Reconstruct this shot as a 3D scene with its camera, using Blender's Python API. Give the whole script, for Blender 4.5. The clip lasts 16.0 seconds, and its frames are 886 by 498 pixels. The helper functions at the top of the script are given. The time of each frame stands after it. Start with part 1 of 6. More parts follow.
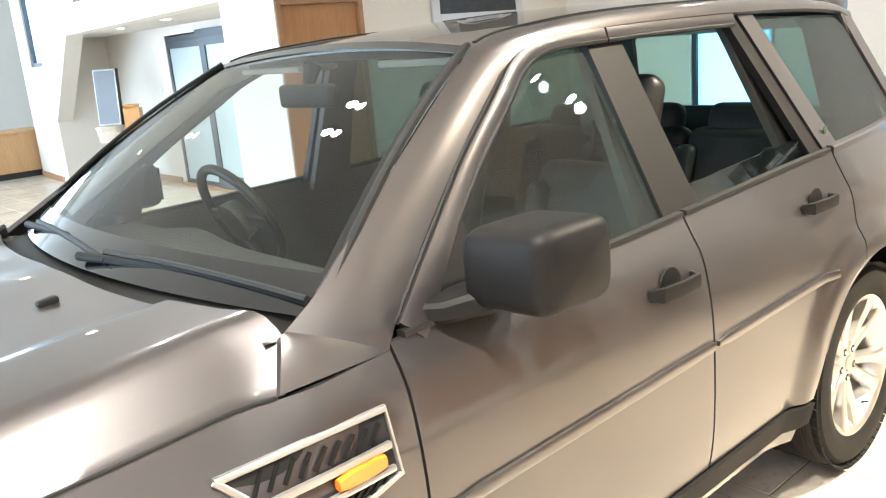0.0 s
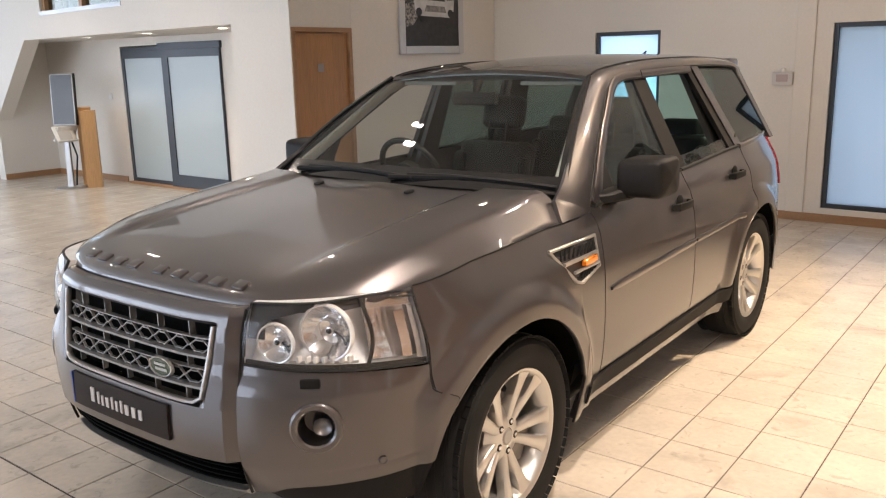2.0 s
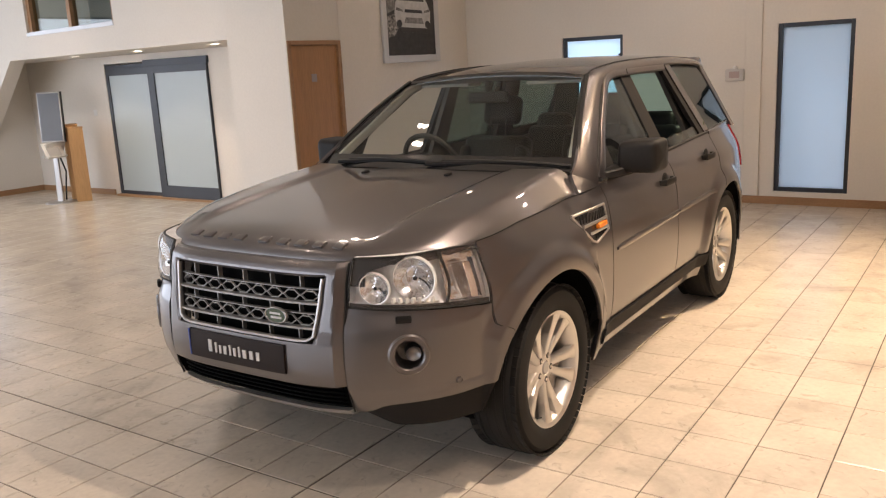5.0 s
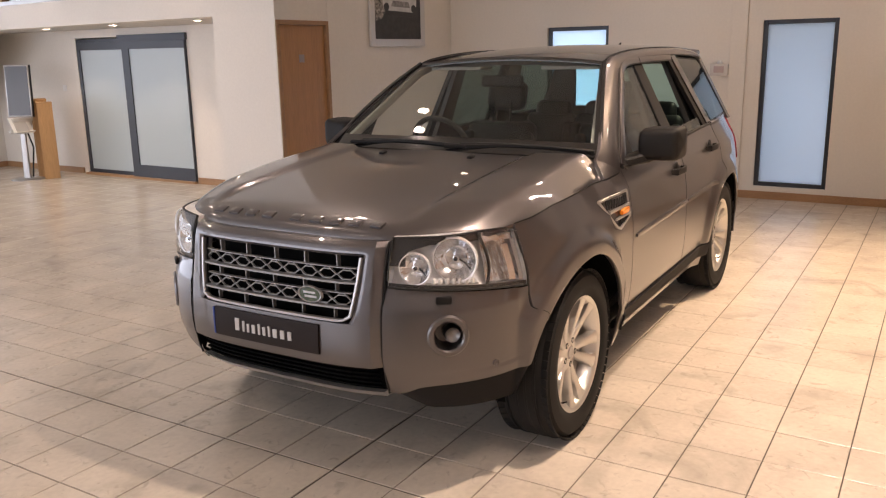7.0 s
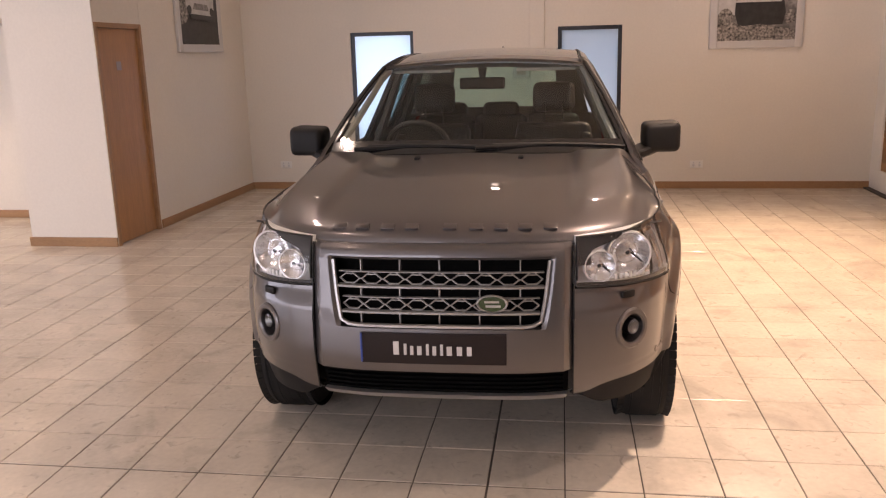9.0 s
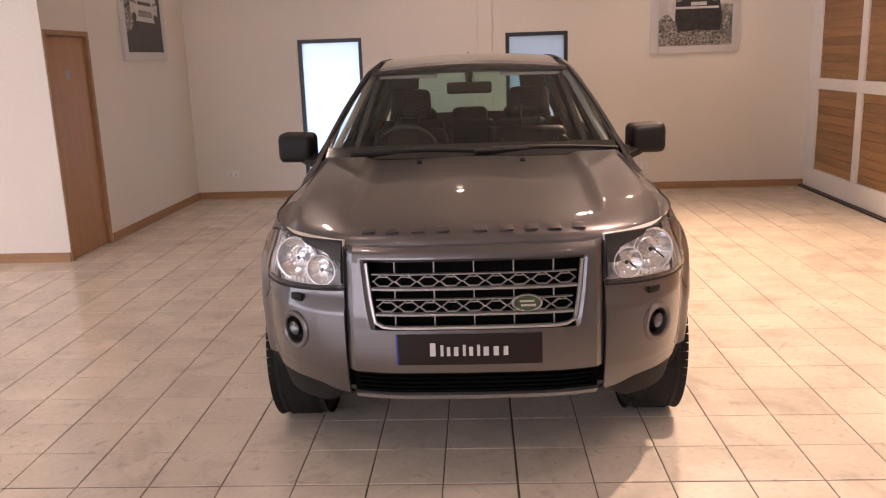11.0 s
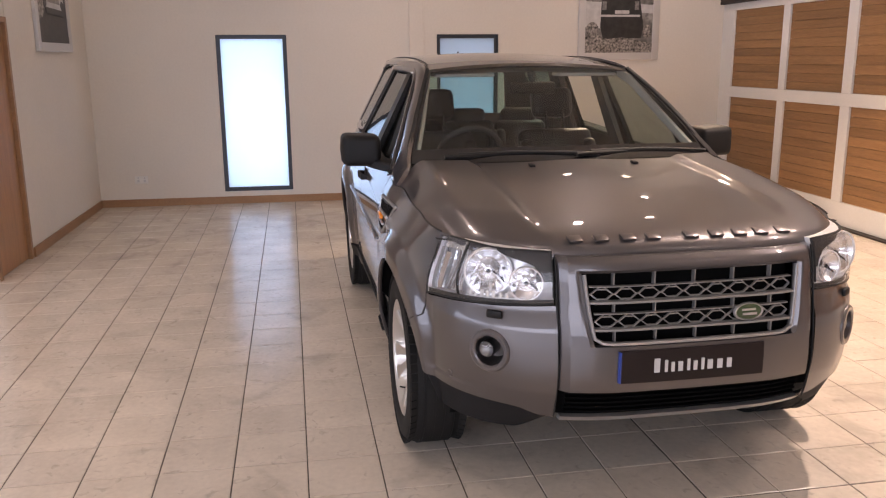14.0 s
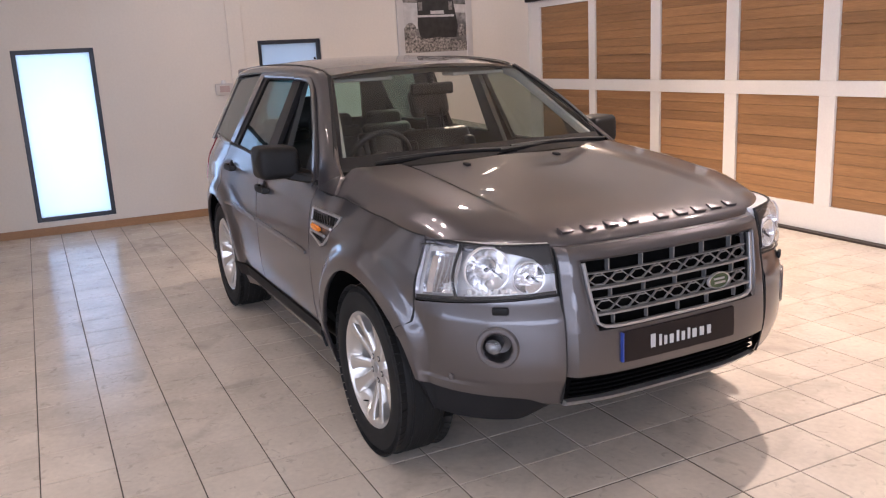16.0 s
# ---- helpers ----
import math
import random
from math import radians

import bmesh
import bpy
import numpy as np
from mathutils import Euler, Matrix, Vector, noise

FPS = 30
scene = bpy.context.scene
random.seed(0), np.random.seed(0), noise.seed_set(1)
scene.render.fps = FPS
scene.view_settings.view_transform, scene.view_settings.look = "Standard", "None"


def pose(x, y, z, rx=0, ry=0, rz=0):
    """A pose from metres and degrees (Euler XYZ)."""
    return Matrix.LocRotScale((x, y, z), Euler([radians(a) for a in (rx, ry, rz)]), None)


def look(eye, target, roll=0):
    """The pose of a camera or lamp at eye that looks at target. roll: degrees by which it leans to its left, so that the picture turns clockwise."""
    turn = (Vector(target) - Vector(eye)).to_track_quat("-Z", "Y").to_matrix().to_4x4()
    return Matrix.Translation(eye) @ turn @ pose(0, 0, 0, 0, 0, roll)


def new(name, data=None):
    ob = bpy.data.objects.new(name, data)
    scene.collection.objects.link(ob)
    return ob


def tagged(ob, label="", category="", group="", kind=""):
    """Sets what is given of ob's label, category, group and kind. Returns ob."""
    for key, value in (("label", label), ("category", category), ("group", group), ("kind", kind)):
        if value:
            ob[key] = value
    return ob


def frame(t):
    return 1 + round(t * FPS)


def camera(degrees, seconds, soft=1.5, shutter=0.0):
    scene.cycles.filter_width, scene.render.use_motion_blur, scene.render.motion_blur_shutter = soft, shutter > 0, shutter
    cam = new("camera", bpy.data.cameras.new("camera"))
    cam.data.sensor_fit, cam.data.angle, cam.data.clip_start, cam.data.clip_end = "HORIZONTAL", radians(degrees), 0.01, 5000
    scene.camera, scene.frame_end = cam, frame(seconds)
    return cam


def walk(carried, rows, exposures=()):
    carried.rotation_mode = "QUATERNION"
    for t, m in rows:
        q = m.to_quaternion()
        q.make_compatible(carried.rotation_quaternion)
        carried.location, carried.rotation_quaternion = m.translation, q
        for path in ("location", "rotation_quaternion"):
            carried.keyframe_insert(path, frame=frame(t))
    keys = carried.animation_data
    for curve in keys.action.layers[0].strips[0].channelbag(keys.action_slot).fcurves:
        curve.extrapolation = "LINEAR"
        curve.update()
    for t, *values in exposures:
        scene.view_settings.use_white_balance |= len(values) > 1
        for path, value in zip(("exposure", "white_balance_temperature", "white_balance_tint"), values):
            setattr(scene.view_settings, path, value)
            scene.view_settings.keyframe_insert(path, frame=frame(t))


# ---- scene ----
cam = camera(56.2, 16.0, soft=1.2)
PATH = [
    (0, (-1.519, -1.921, 1.606), (-0.267, -0.439, 1.118), -4.9),
    (0.5, (-2.096, -1.985, 1.608), (-0.680, -0.648, 1.151), -2.5),
    (1, (-2.644, -2.139, 1.639), (-1.275, -0.757, 1.175), -1.6),
    (1.5, (-3.138, -2.265, 1.670), (-1.672, -0.979, 1.226), -1.6),
    (2, (-3.583, -2.325, 1.679), (-2.058, -1.112, 1.232), -1.35),
    (2.5, (-3.9, -2.419, 1.663), (-2.37, -1.208, 1.223), -2.4),
    (3, (-4.24, -2.385, 1.661), (-2.649, -1.256, 1.22), -2.2),
    (3.5, (-4.334, -2.42, 1.67), (-2.737, -1.296, 1.239), -2.9),
    (4, (-4.346, -2.431, 1.672), (-2.748, -1.309, 1.243), -3.3),
    (6.5, (-4.351, -2.429, 1.667), (-2.76, -1.298, 1.232), -2.2),
    (7, (-4.498, -2.156, 1.645), (-2.851, -1.119, 1.186), -1.1),
    (7.5, (-4.615, -1.783, 1.646), (-2.867, -0.944, 1.156), -0.0),
    (8, (-4.753, -1.265, 1.667), (-2.944, -0.542, 1.217), 0.1),
    (8.5, (-4.968, -0.817, 1.657), (-3.097, -0.309, 1.167), -0.6),
    (8.7, (-5.033, -0.652, 1.66), (-3.137, -0.234, 1.183), -1.0),
    (10.8, (-5.153, -0.034, 1.659), (-3.207, 0.094, 1.212), -2.1),
    (11, (-5.154, -0.039, 1.659), (-3.209, 0.087, 1.21), -1.9),
    (11.5, (-5.139, -0.039, 1.656), (-3.193, 0.085, 1.207), -1.1),
    (12, (-5.143, -0.035, 1.658), (-3.201, 0.126, 1.21), -1.1),
    (12.5, (-5.114, 0.027, 1.651), (-3.17, 0.17, 1.202), 0.1),
    (13, (-5.059, 0.385, 1.638), (-3.11, 0.331, 1.195), -1.2),
    (13.5, (-4.909, 0.805, 1.622), (-2.971, 0.583, 1.182), -0.3),
    (14, (-4.811, 1.338, 1.646), (-2.886, 1.028, 1.199), -0.4),
    (14.5, (-4.71, 1.714, 1.655), (-2.84, 1.176, 1.19), -1.9),
    (15, (-4.587, 1.969, 1.665), (-2.776, 1.258, 1.202), -3.0),
    (15.5, (-4.572, 2.053, 1.678), (-2.798, 1.255, 1.215), -2.4),
    (16, (-4.567, 2.056, 1.668), (-2.797, 1.244, 1.212), -3.0),
]
# the film's own exposure and colour: seconds, stops, kelvin, tint
EXPOSURE = [(0.0, 1.36, 5650, 4), (0.5, 0.88, 5850, 8), (1.0, 0.55, 6000, 10), (2.0, 0.1, 6350, 16), (3.5, -0.02, 6900, 19), (6.5, -0.05, 6900, 22), (8.0, -0.12, 7250, 30), (8.7, 0.0, 7300, 31), (12.0, 0.05, 7300, 34), (14.0, 0.1, 6700, 28), (15.5, 0.22, 6050, 26)]
walk(cam, [(t, look(eye, target, roll)) for t, eye, target, roll in PATH], EXPOSURE)

# ---- light ----
world = bpy.data.worlds.new("world")
scene.world = world
world.use_nodes = True
wn, wl = world.node_tree.nodes, world.node_tree.links
sky = wn.new("ShaderNodeTexSky")
sky.sky_type, sky.sun_disc = "NISHITA", False
sky.sun_elevation, sky.sun_rotation = radians(38), radians(200)
wn["Background"].inputs[1].default_value = 0.15
wl.new(sky.outputs[0], wn["Background"].inputs[0])

sun = new("sun", bpy.data.lights.new("sun", "SUN"))
sun.data.energy, sun.data.angle, sun.data.color = 1.5, radians(12), (1.0, 0.98, 0.95)
sun.matrix_world = look((0, 0, 30), (-8, -14, 0))


def spot(x, y, z, watts, to=None, size=100, blend=0.6, radius=0.04, color=(1.0, 0.885, 0.76)):
    ob = new("ceiling_spot_lamp", bpy.data.lights.new("ceiling_spot_lamp", "SPOT"))
    d = ob.data
    d.energy, d.spot_size, d.spot_blend, d.shadow_soft_size, d.color = watts, radians(size), blend, radius, color
    ob.matrix_world = look((x, y, z), to or (x, y + 0.001, 0))
    return ob


CEIL = 3.6
KEY = (2.35, -2.0, CEIL - 0.12)
KEY_FRONT = (-1.3, -1.7, CEIL - 0.12)
SPOTS = [(-5.2, -2.2), (-5.2, 1.2), (-2.6, -2.6), (-2.9, 1.6), (-0.12, 2.04), (0.26, 2.1), (1.95, -1.05), (3.9, -2.6), (4.1, 0.4), (3.7, 2.9), (-0.6, -3.0), (-2.4, 4.6), (0.2, 5.2), (-3.4, 7.6), (0.4, 8.2)]
spot(*KEY, 790, to=(1.45, -1.7, 0), size=96, blend=0.95, radius=0.05, color=(1.0, 0.79, 0.53))
spot(*KEY_FRONT, 370, to=(-1.5, -1.6, 0), size=120, blend=0.8, radius=0.04, color=(1.0, 0.85, 0.67))
for sx, sy in SPOTS:
    spot(sx, sy, CEIL - 0.12, 60 if (sx, sy) == (1.95, -1.05) else 64 if sy > 4 else 26 if sx > 3 and sy < -2 else 16 if sx > 3 else 105 if sx < -2 and sy < -2 else 18 if sy < -2 else 27, size=140, blend=0.9, radius=0.045)


def daylight(eye, to, w, h, watts, color=(0.74, 0.87, 1.0)):
    """Sky light as an area lamp, at a window opening unless noted."""
    ob = new("window_daylight", bpy.data.lights.new("window_daylight", "AREA"))
    ob.data.shape, ob.data.size, ob.data.size_y, ob.data.energy, ob.data.color = "RECTANGLE", w, h, watts, color
    ob.matrix_world = look(eye, to)


# added lamp before the plain west wall, which has no window
daylight((-8.85, 7.0, 1.7), (0, 7.0, 1.7), 13.0, 2.7, 430)
daylight((-3.5, 14.85, 1.7), (-3.5, 0, 1.7), 9.8, 2.7, 260)
daylight((5.9, 1.93, 1.05), (0, 1.93, 1.05), 0.9, 1.9, 30, (0.66, 0.87, 1.0))
daylight((5.9, -0.578, 1.05), (0, -0.578, 1.05), 0.9, 1.9, 6, (0.72, 0.90, 0.93))

# ---- materials ----


def mat(name, color=(0.5, 0.5, 0.5), rough=0.5, metal=0.0, coat=0.0, grain=0.0, grain_scale=60.0, stain=0.0, stain_scale=1.5, bump=0.0,
        bump_scale=200.0, spec=0.5, random=0.0, transmission=0.0, ior=1.45, alpha=1.0, emit=None, emit_strength=0.0, stretch=(1, 1, 1), world_space=False, scuff=0.0, coat_ior=1.5):
    """A principled material with variation at two scales, in object space (metres)."""
    m = bpy.data.materials.new(name)
    m.use_nodes = True
    n, l = m.node_tree.nodes, m.node_tree.links
    b = n["Principled BSDF"]
    b.inputs["Base Color"].default_value = (*color, 1)
    b.inputs["Roughness"].default_value = rough
    b.inputs["Metallic"].default_value = metal
    b.inputs["Coat Weight"].default_value = coat
    b.inputs["Coat Roughness"].default_value = 0.02
    b.inputs["Coat IOR"].default_value = coat_ior
    b.inputs["Specular IOR Level"].default_value = spec
    b.inputs["Transmission Weight"].default_value = transmission
    b.inputs["IOR"].default_value = ior
    b.inputs["Alpha"].default_value = alpha
    if emit:
        b.inputs["Emission Color"].default_value = (*emit, 1)
        b.inputs["Emission Strength"].default_value = emit_strength
    tc = n.new("ShaderNodeTexCoord")
    mp = n.new("ShaderNodeMapping")
    mp.inputs["Scale"].default_value = stretch
    l.new(n.new("ShaderNodeNewGeometry").outputs["Position"] if world_space else tc.outputs["Object"], mp.inputs["Vector"])
    value = None

    def noise_term(scale, amount, detail):
        t = n.new("ShaderNodeTexNoise")
        t.inputs["Scale"].default_value, t.inputs["Detail"].default_value = scale, detail
        l.new(mp.outputs[0], t.inputs["Vector"])
        r = n.new("ShaderNodeMapRange")
        r.inputs["From Min"].default_value, r.inputs["From Max"].default_value = 0.3, 0.7
        r.inputs["To Min"].default_value, r.inputs["To Max"].default_value = 1 - amount, 1 + amount
        l.new(t.outputs[0], r.inputs["Value"])
        return r.outputs[0], t.outputs[0]

    terms = []
    if grain:
        terms.append(noise_term(grain_scale, grain, 6)[0])
    if stain:
        terms.append(noise_term(stain_scale, stain, 4)[0])
    if scuff:
        # dirt in patches and short drag marks
        for scale, lo, hi in ((2.3, 0.56, 0.74), (14.0, 0.60, 0.72)):
            t = n.new("ShaderNodeTexNoise")
            t.inputs["Scale"].default_value, t.inputs["Detail"].default_value, t.inputs["Distortion"].default_value = scale, 8, 1.2
            l.new(mp.outputs[0], t.inputs["Vector"])
            r = n.new("ShaderNodeMapRange")
            r.inputs["From Min"].default_value, r.inputs["From Max"].default_value = lo, hi
            r.inputs["To Min"].default_value, r.inputs["To Max"].default_value = 1.0, 1 - scuff
            l.new(t.outputs[0], r.inputs["Value"])
            terms.append(r.outputs[0])
    if random:
        info = n.new("ShaderNodeObjectInfo")
        r = n.new("ShaderNodeMapRange")
        r.inputs["To Min"].default_value, r.inputs["To Max"].default_value = 1 - random, 1 + random
        l.new(info.outputs["Random"], r.inputs["Value"])
        terms.append(r.outputs[0])
    for t in terms:
        if value is None:
            value = t
        else:
            mul = n.new("ShaderNodeMath")
            mul.operation = "MULTIPLY"
            l.new(value, mul.inputs[0]), l.new(t, mul.inputs[1])
            value = mul.outputs[0]
    if value is not None:
        vm = n.new("ShaderNodeVectorMath")
        vm.operation = "SCALE"
        vm.inputs[0].default_value = color
        l.new(value, vm.inputs["Scale"])
        l.new(vm.outputs[0], b.inputs["Base Color"])
    if bump:
        t = n.new("ShaderNodeTexNoise")
        t.inputs["Scale"].default_value, t.inputs["Detail"].default_value = bump_scale, 4
        l.new(mp.outputs[0], t.inputs["Vector"])
        bp = n.new("ShaderNodeBump")
        bp.inputs["Strength"].default_value, bp.inputs["Distance"].default_value = bump, 0.002
        l.new(t.outputs[0], bp.inputs["Height"])
        l.new(bp.outputs[0], b.inputs["Normal"])
    return m


def frosted(name, color, through_share, rough=0.35):
    """Etched glass: light passes scattered, the face keeps a soft gloss."""
    m = bpy.data.materials.new(name)
    m.use_nodes = True
    n, l = m.node_tree.nodes, m.node_tree.links
    b, out = n["Principled BSDF"], n["Material Output"]
    b.inputs["Base Color"].default_value = (*color, 1)
    b.inputs["Roughness"].default_value = rough
    t = n.new("ShaderNodeBsdfTranslucent")
    t.inputs[0].default_value = (*color, 1)
    mix = n.new("ShaderNodeMixShader")
    mix.inputs[0].default_value = through_share
    l.new(b.outputs[0], mix.inputs[1]), l.new(t.outputs[0], mix.inputs[2]), l.new(mix.outputs[0], out.inputs[0])
    return m


def clear_glass(name, tint, head_on=0.04):
    """Thin tinted glass: straight through, with a mirror share that grows at a slant, alike from both sides."""
    m = bpy.data.materials.new(name)
    m.use_nodes = True
    n, l = m.node_tree.nodes, m.node_tree.links
    n.remove(n["Principled BSDF"])
    out = n["Material Output"]
    tr, gl, mix, lw = n.new("ShaderNodeBsdfTransparent"), n.new("ShaderNodeBsdfGlossy"), n.new("ShaderNodeMixShader"), n.new("ShaderNodeLayerWeight")
    tr.inputs[0].default_value = (*tint, 1)
    gl.inputs["Roughness"].default_value = 0.0
    lw.inputs["Blend"].default_value = 0.5
    power, share = n.new("ShaderNodeMath"), n.new("ShaderNodeMapRange")
    power.operation = "POWER"
    power.inputs[1].default_value = 5.0
    share.inputs["To Min"].default_value, share.inputs["To Max"].default_value = head_on, 1.0
    l.new(lw.outputs["Facing"], power.inputs[0]), l.new(power.outputs[0], share.inputs["Value"])
    l.new(share.outputs[0], mix.inputs[0]), l.new(tr.outputs[0], mix.inputs[1]), l.new(gl.outputs[0], mix.inputs[2]), l.new(mix.outputs[0], out.inputs[0])
    return m


WALL = mat("cream_wall_paint", (0.745, 0.70, 0.635), 0.75, grain=0.02, grain_scale=40, stain=0.025, stain_scale=0.8, bump=0.12, bump_scale=160)
CEILING_PAINT = mat("white_ceiling_paint", (0.64, 0.61, 0.565), 0.8, grain=0.02, grain_scale=40, stain=0.03, stain_scale=0.7, bump=0.08, bump_scale=140)
GROUT = mat("dark_tile_grout", (0.085, 0.07, 0.056), 0.85, grain=0.2, grain_scale=90, stain=0.2, stain_scale=2)
TILE = mat("beige_ceramic_tile", (0.60, 0.53, 0.445), 0.21, grain=0.05, grain_scale=35, stain=0.09, stain_scale=3.5, bump=0.08, bump_scale=40, random=0.045, world_space=True, scuff=0.23)
SKIRT = mat("oak_skirting", (0.36, 0.20, 0.10), 0.45, grain=0.12, grain_scale=40, stain=0.1, stain_scale=2, stretch=(1, 1, 6))
OAK = mat("oak_veneer_door", (0.42, 0.215, 0.09), 0.42, grain=0.10, grain_scale=26, stain=0.08, stain_scale=2.5, stretch=(5, 5, 0.35))
PINE = mat("light_wood_lectern", (0.50, 0.29, 0.13), 0.45, grain=0.10, grain_scale=24, stain=0.06, stretch=(5, 5, 0.4))
CEDAR = mat("cedar_slat", (0.33, 0.178, 0.078), 0.5, grain=0.14, grain_scale=18, stain=0.15, stain_scale=2.2, random=0.19, stretch=(0.5, 5, 9), bump=0.2, bump_scale=90, world_space=True)
WHITE_FRAME = mat("white_painted_timber", (0.80, 0.79, 0.77), 0.5, grain=0.02, stain=0.03, bump=0.05)
ALU_DARK = mat("dark_grey_window_frame", (0.045, 0.05, 0.06), 0.4, metal=0.2, stain=0.1)
FROST = frosted("frosted_window_glass", (0.80, 0.88, 0.97), 0.75)
FROST_DOOR = frosted("frosted_door_glass", (0.56, 0.64, 0.66), 0.25, 0.25)
SILVER = mat("brushed_silver_frame", (0.62, 0.61, 0.60), 0.45, metal=0.5, stain=0.05, bump=0.04)
GREY_LIGHT = mat("light_grey_plastic", (0.60, 0.60, 0.61), 0.4, stain=0.03)
SCREEN = mat("dark_screen_panel", (0.07, 0.075, 0.085), 0.25, coat=0.2, stain=0.05)
BLACK_PLASTIC = mat("black_textured_plastic", (0.011, 0.0105, 0.0105), 0.5, spec=0.22, grain=0.06, grain_scale=60)
PLASTIC_WHITE = mat("white_plastic", (0.78, 0.77, 0.74), 0.4, stain=0.02)
RED_PLASTIC = mat("faded_red_label", (0.45, 0.35, 0.33), 0.5, stain=0.05)
CABLE = mat("dark_track_metal", (0.05, 0.04, 0.035), 0.6, metal=0.3, stain=0.2)
PAINT = mat("taupe_metallic_car_paint", (0.108, 0.099, 0.102), 0.34, metal=0.8, coat=1.0, grain=0.05, grain_scale=900, stain=0.015, stain_scale=2)
SILL_TRIM = mat("matt_black_sill_trim", (0.016, 0.0155, 0.016), 0.6, spec=0.12, stain=0.1)
PILLAR = mat("dark_satin_pillar", (0.018, 0.0165, 0.016), 0.42, spec=0.22, stain=0.05)
TRIM = mat("dark_grey_trim_plastic", (0.034, 0.031, 0.029), 0.45, spec=0.35, grain=0.05, grain_scale=60)
GLOSS_BLACK = mat("gloss_black_trim", (0.012, 0.012, 0.013), 0.12, coat=0.6, stain=0.1)
SEAL = mat("black_rubber_seal", (0.012, 0.012, 0.012), 0.6, stain=0.1)
# near black: the shade inside openings as a colour; also on liners and slats
VOID = mat("recess_shade_black", (0.004, 0.004, 0.004), 0.9, spec=0.05)
RUBBER = mat("tyre_rubber", (0.013, 0.0125, 0.012), 0.75, spec=0.3, stain=0.15, stain_scale=6)
ALLOY = mat("silver_alloy_wheel", (0.66, 0.64, 0.61), 0.28, metal=0.85, coat=0.5, stain=0.04)
BRAKE = mat("brake_steel", (0.25, 0.24, 0.23), 0.4, metal=0.9, stain=0.2, stain_scale=12)
CHROME = mat("bright_chrome", (0.85, 0.85, 0.86), 0.06, metal=1.0)
SATIN_SILVER = mat("satin_silver_plastic", (0.44, 0.43, 0.425), 0.34, metal=0.7, coat=0.3, stain=0.03)
LAMP_SILVER = mat("lamp_silver_reflector", (0.86, 0.86, 0.87), 0.3, metal=0.45, stain=0.1, stain_scale=20)
LAMP_BLACK = mat("dark_lamp_housing", (0.03, 0.03, 0.032), 0.25, coat=0.3, stain=0.1)
ORANGE = mat("amber_lens", (0.85, 0.24, 0.02), 0.15, coat=0.6, stain=0.08)
RED_LENS = mat("red_tail_lens", (0.20, 0.012, 0.018), 0.12, coat=0.8, stain=0.05)
GREEN_ENAMEL = mat("green_enamel", (0.03, 0.055, 0.02), 0.25, coat=0.6, stain=0.05)
PLATE_DARK = mat("dark_brown_show_plate", (0.020, 0.014, 0.013), 0.45, spec=0.15, coat=0.04, stain=0.08)
BLUE = mat("blue_edge_strip", (0.02, 0.05, 0.25), 0.3, stain=0.05)
OFF_WHITE = mat("white_print", (0.52, 0.51, 0.50), 0.5)
GRILLE_GREY = mat("grille_grey_plastic", (0.30, 0.295, 0.29), 0.38, metal=0.6, coat=0.2, stain=0.03)
CABIN = mat("charcoal_cabin_trim", (0.06, 0.058, 0.054), 0.6, stain=0.06)
LEATHER = mat("dark_leather", (0.024, 0.023, 0.0225), 0.42, stain=0.1, stain_scale=6)
HEADLINER = mat("pale_grey_headlining", (0.5, 0.48, 0.45), 0.85, grain=0.05)
GLASS_CAR = clear_glass("tinted_car_glass", (0.76, 0.81, 0.78), 0.085)
GLASS_DARK = clear_glass("privacy_car_glass", (0.50, 0.63, 0.62), 0.08)
GLASS_REAR = clear_glass("green_rear_glass", (0.50, 0.78, 0.74), 0.07)
GLASS_SIDE = clear_glass("clear_side_glass", (0.78, 0.84, 0.81), 0.09)
BOWL_CHROME = mat("lamp_bowl_chrome", (0.80, 0.80, 0.81), 0.17, metal=0.88)
FOG_BOWL = mat("grey_fog_lamp_bowl", (0.085, 0.078, 0.075), 0.3, metal=0.6, stain=0.05)
FOG_CHROME = mat("dim_fog_lamp_chrome", (0.20, 0.20, 0.205), 0.3, metal=1.0)
LAMP_AMBER = mat("pale_amber_strip", (0.62, 0.52, 0.45), 0.2, metal=0.6, coat=0.5)
LENS = clear_glass("clear_lamp_lens", (0.96, 0.96, 0.97))
PHOTO_MID = mat("photo_print_mid_grey", (0.20, 0.19, 0.18), 0.35, grain=0.5, grain_scale=22, stain=0.45, stain_scale=5)
PHOTO_DARK = mat("photo_print_dark", (0.035, 0.033, 0.032), 0.35, grain=0.3, grain_scale=14)
ALARM_CASE = mat("aged_white_plastic", (0.60, 0.57, 0.54), 0.45, stain=0.05)
PHOTO_GRASS = mat("photo_print_grass", (0.24, 0.22, 0.20), 0.35, grain=0.95, grain_scale=38, stain=0.4, stain_scale=6)
PHOTO_LIGHT = mat("photo_print_light", (0.55, 0.54, 0.53), 0.35, grain=0.15, grain_scale=12)
LAMP_GLOW = mat("lit_downlight", (0.9, 0.85, 0.75), 0.5, emit=(1.0, 0.86, 0.66), emit_strength=60.0)
BLUE_VIEW = mat("bright_daylight_view", (0.6, 0.75, 0.9), 0.9, emit=(0.60, 0.80, 1.0), emit_strength=1.3)

# ---- mesh helpers ----


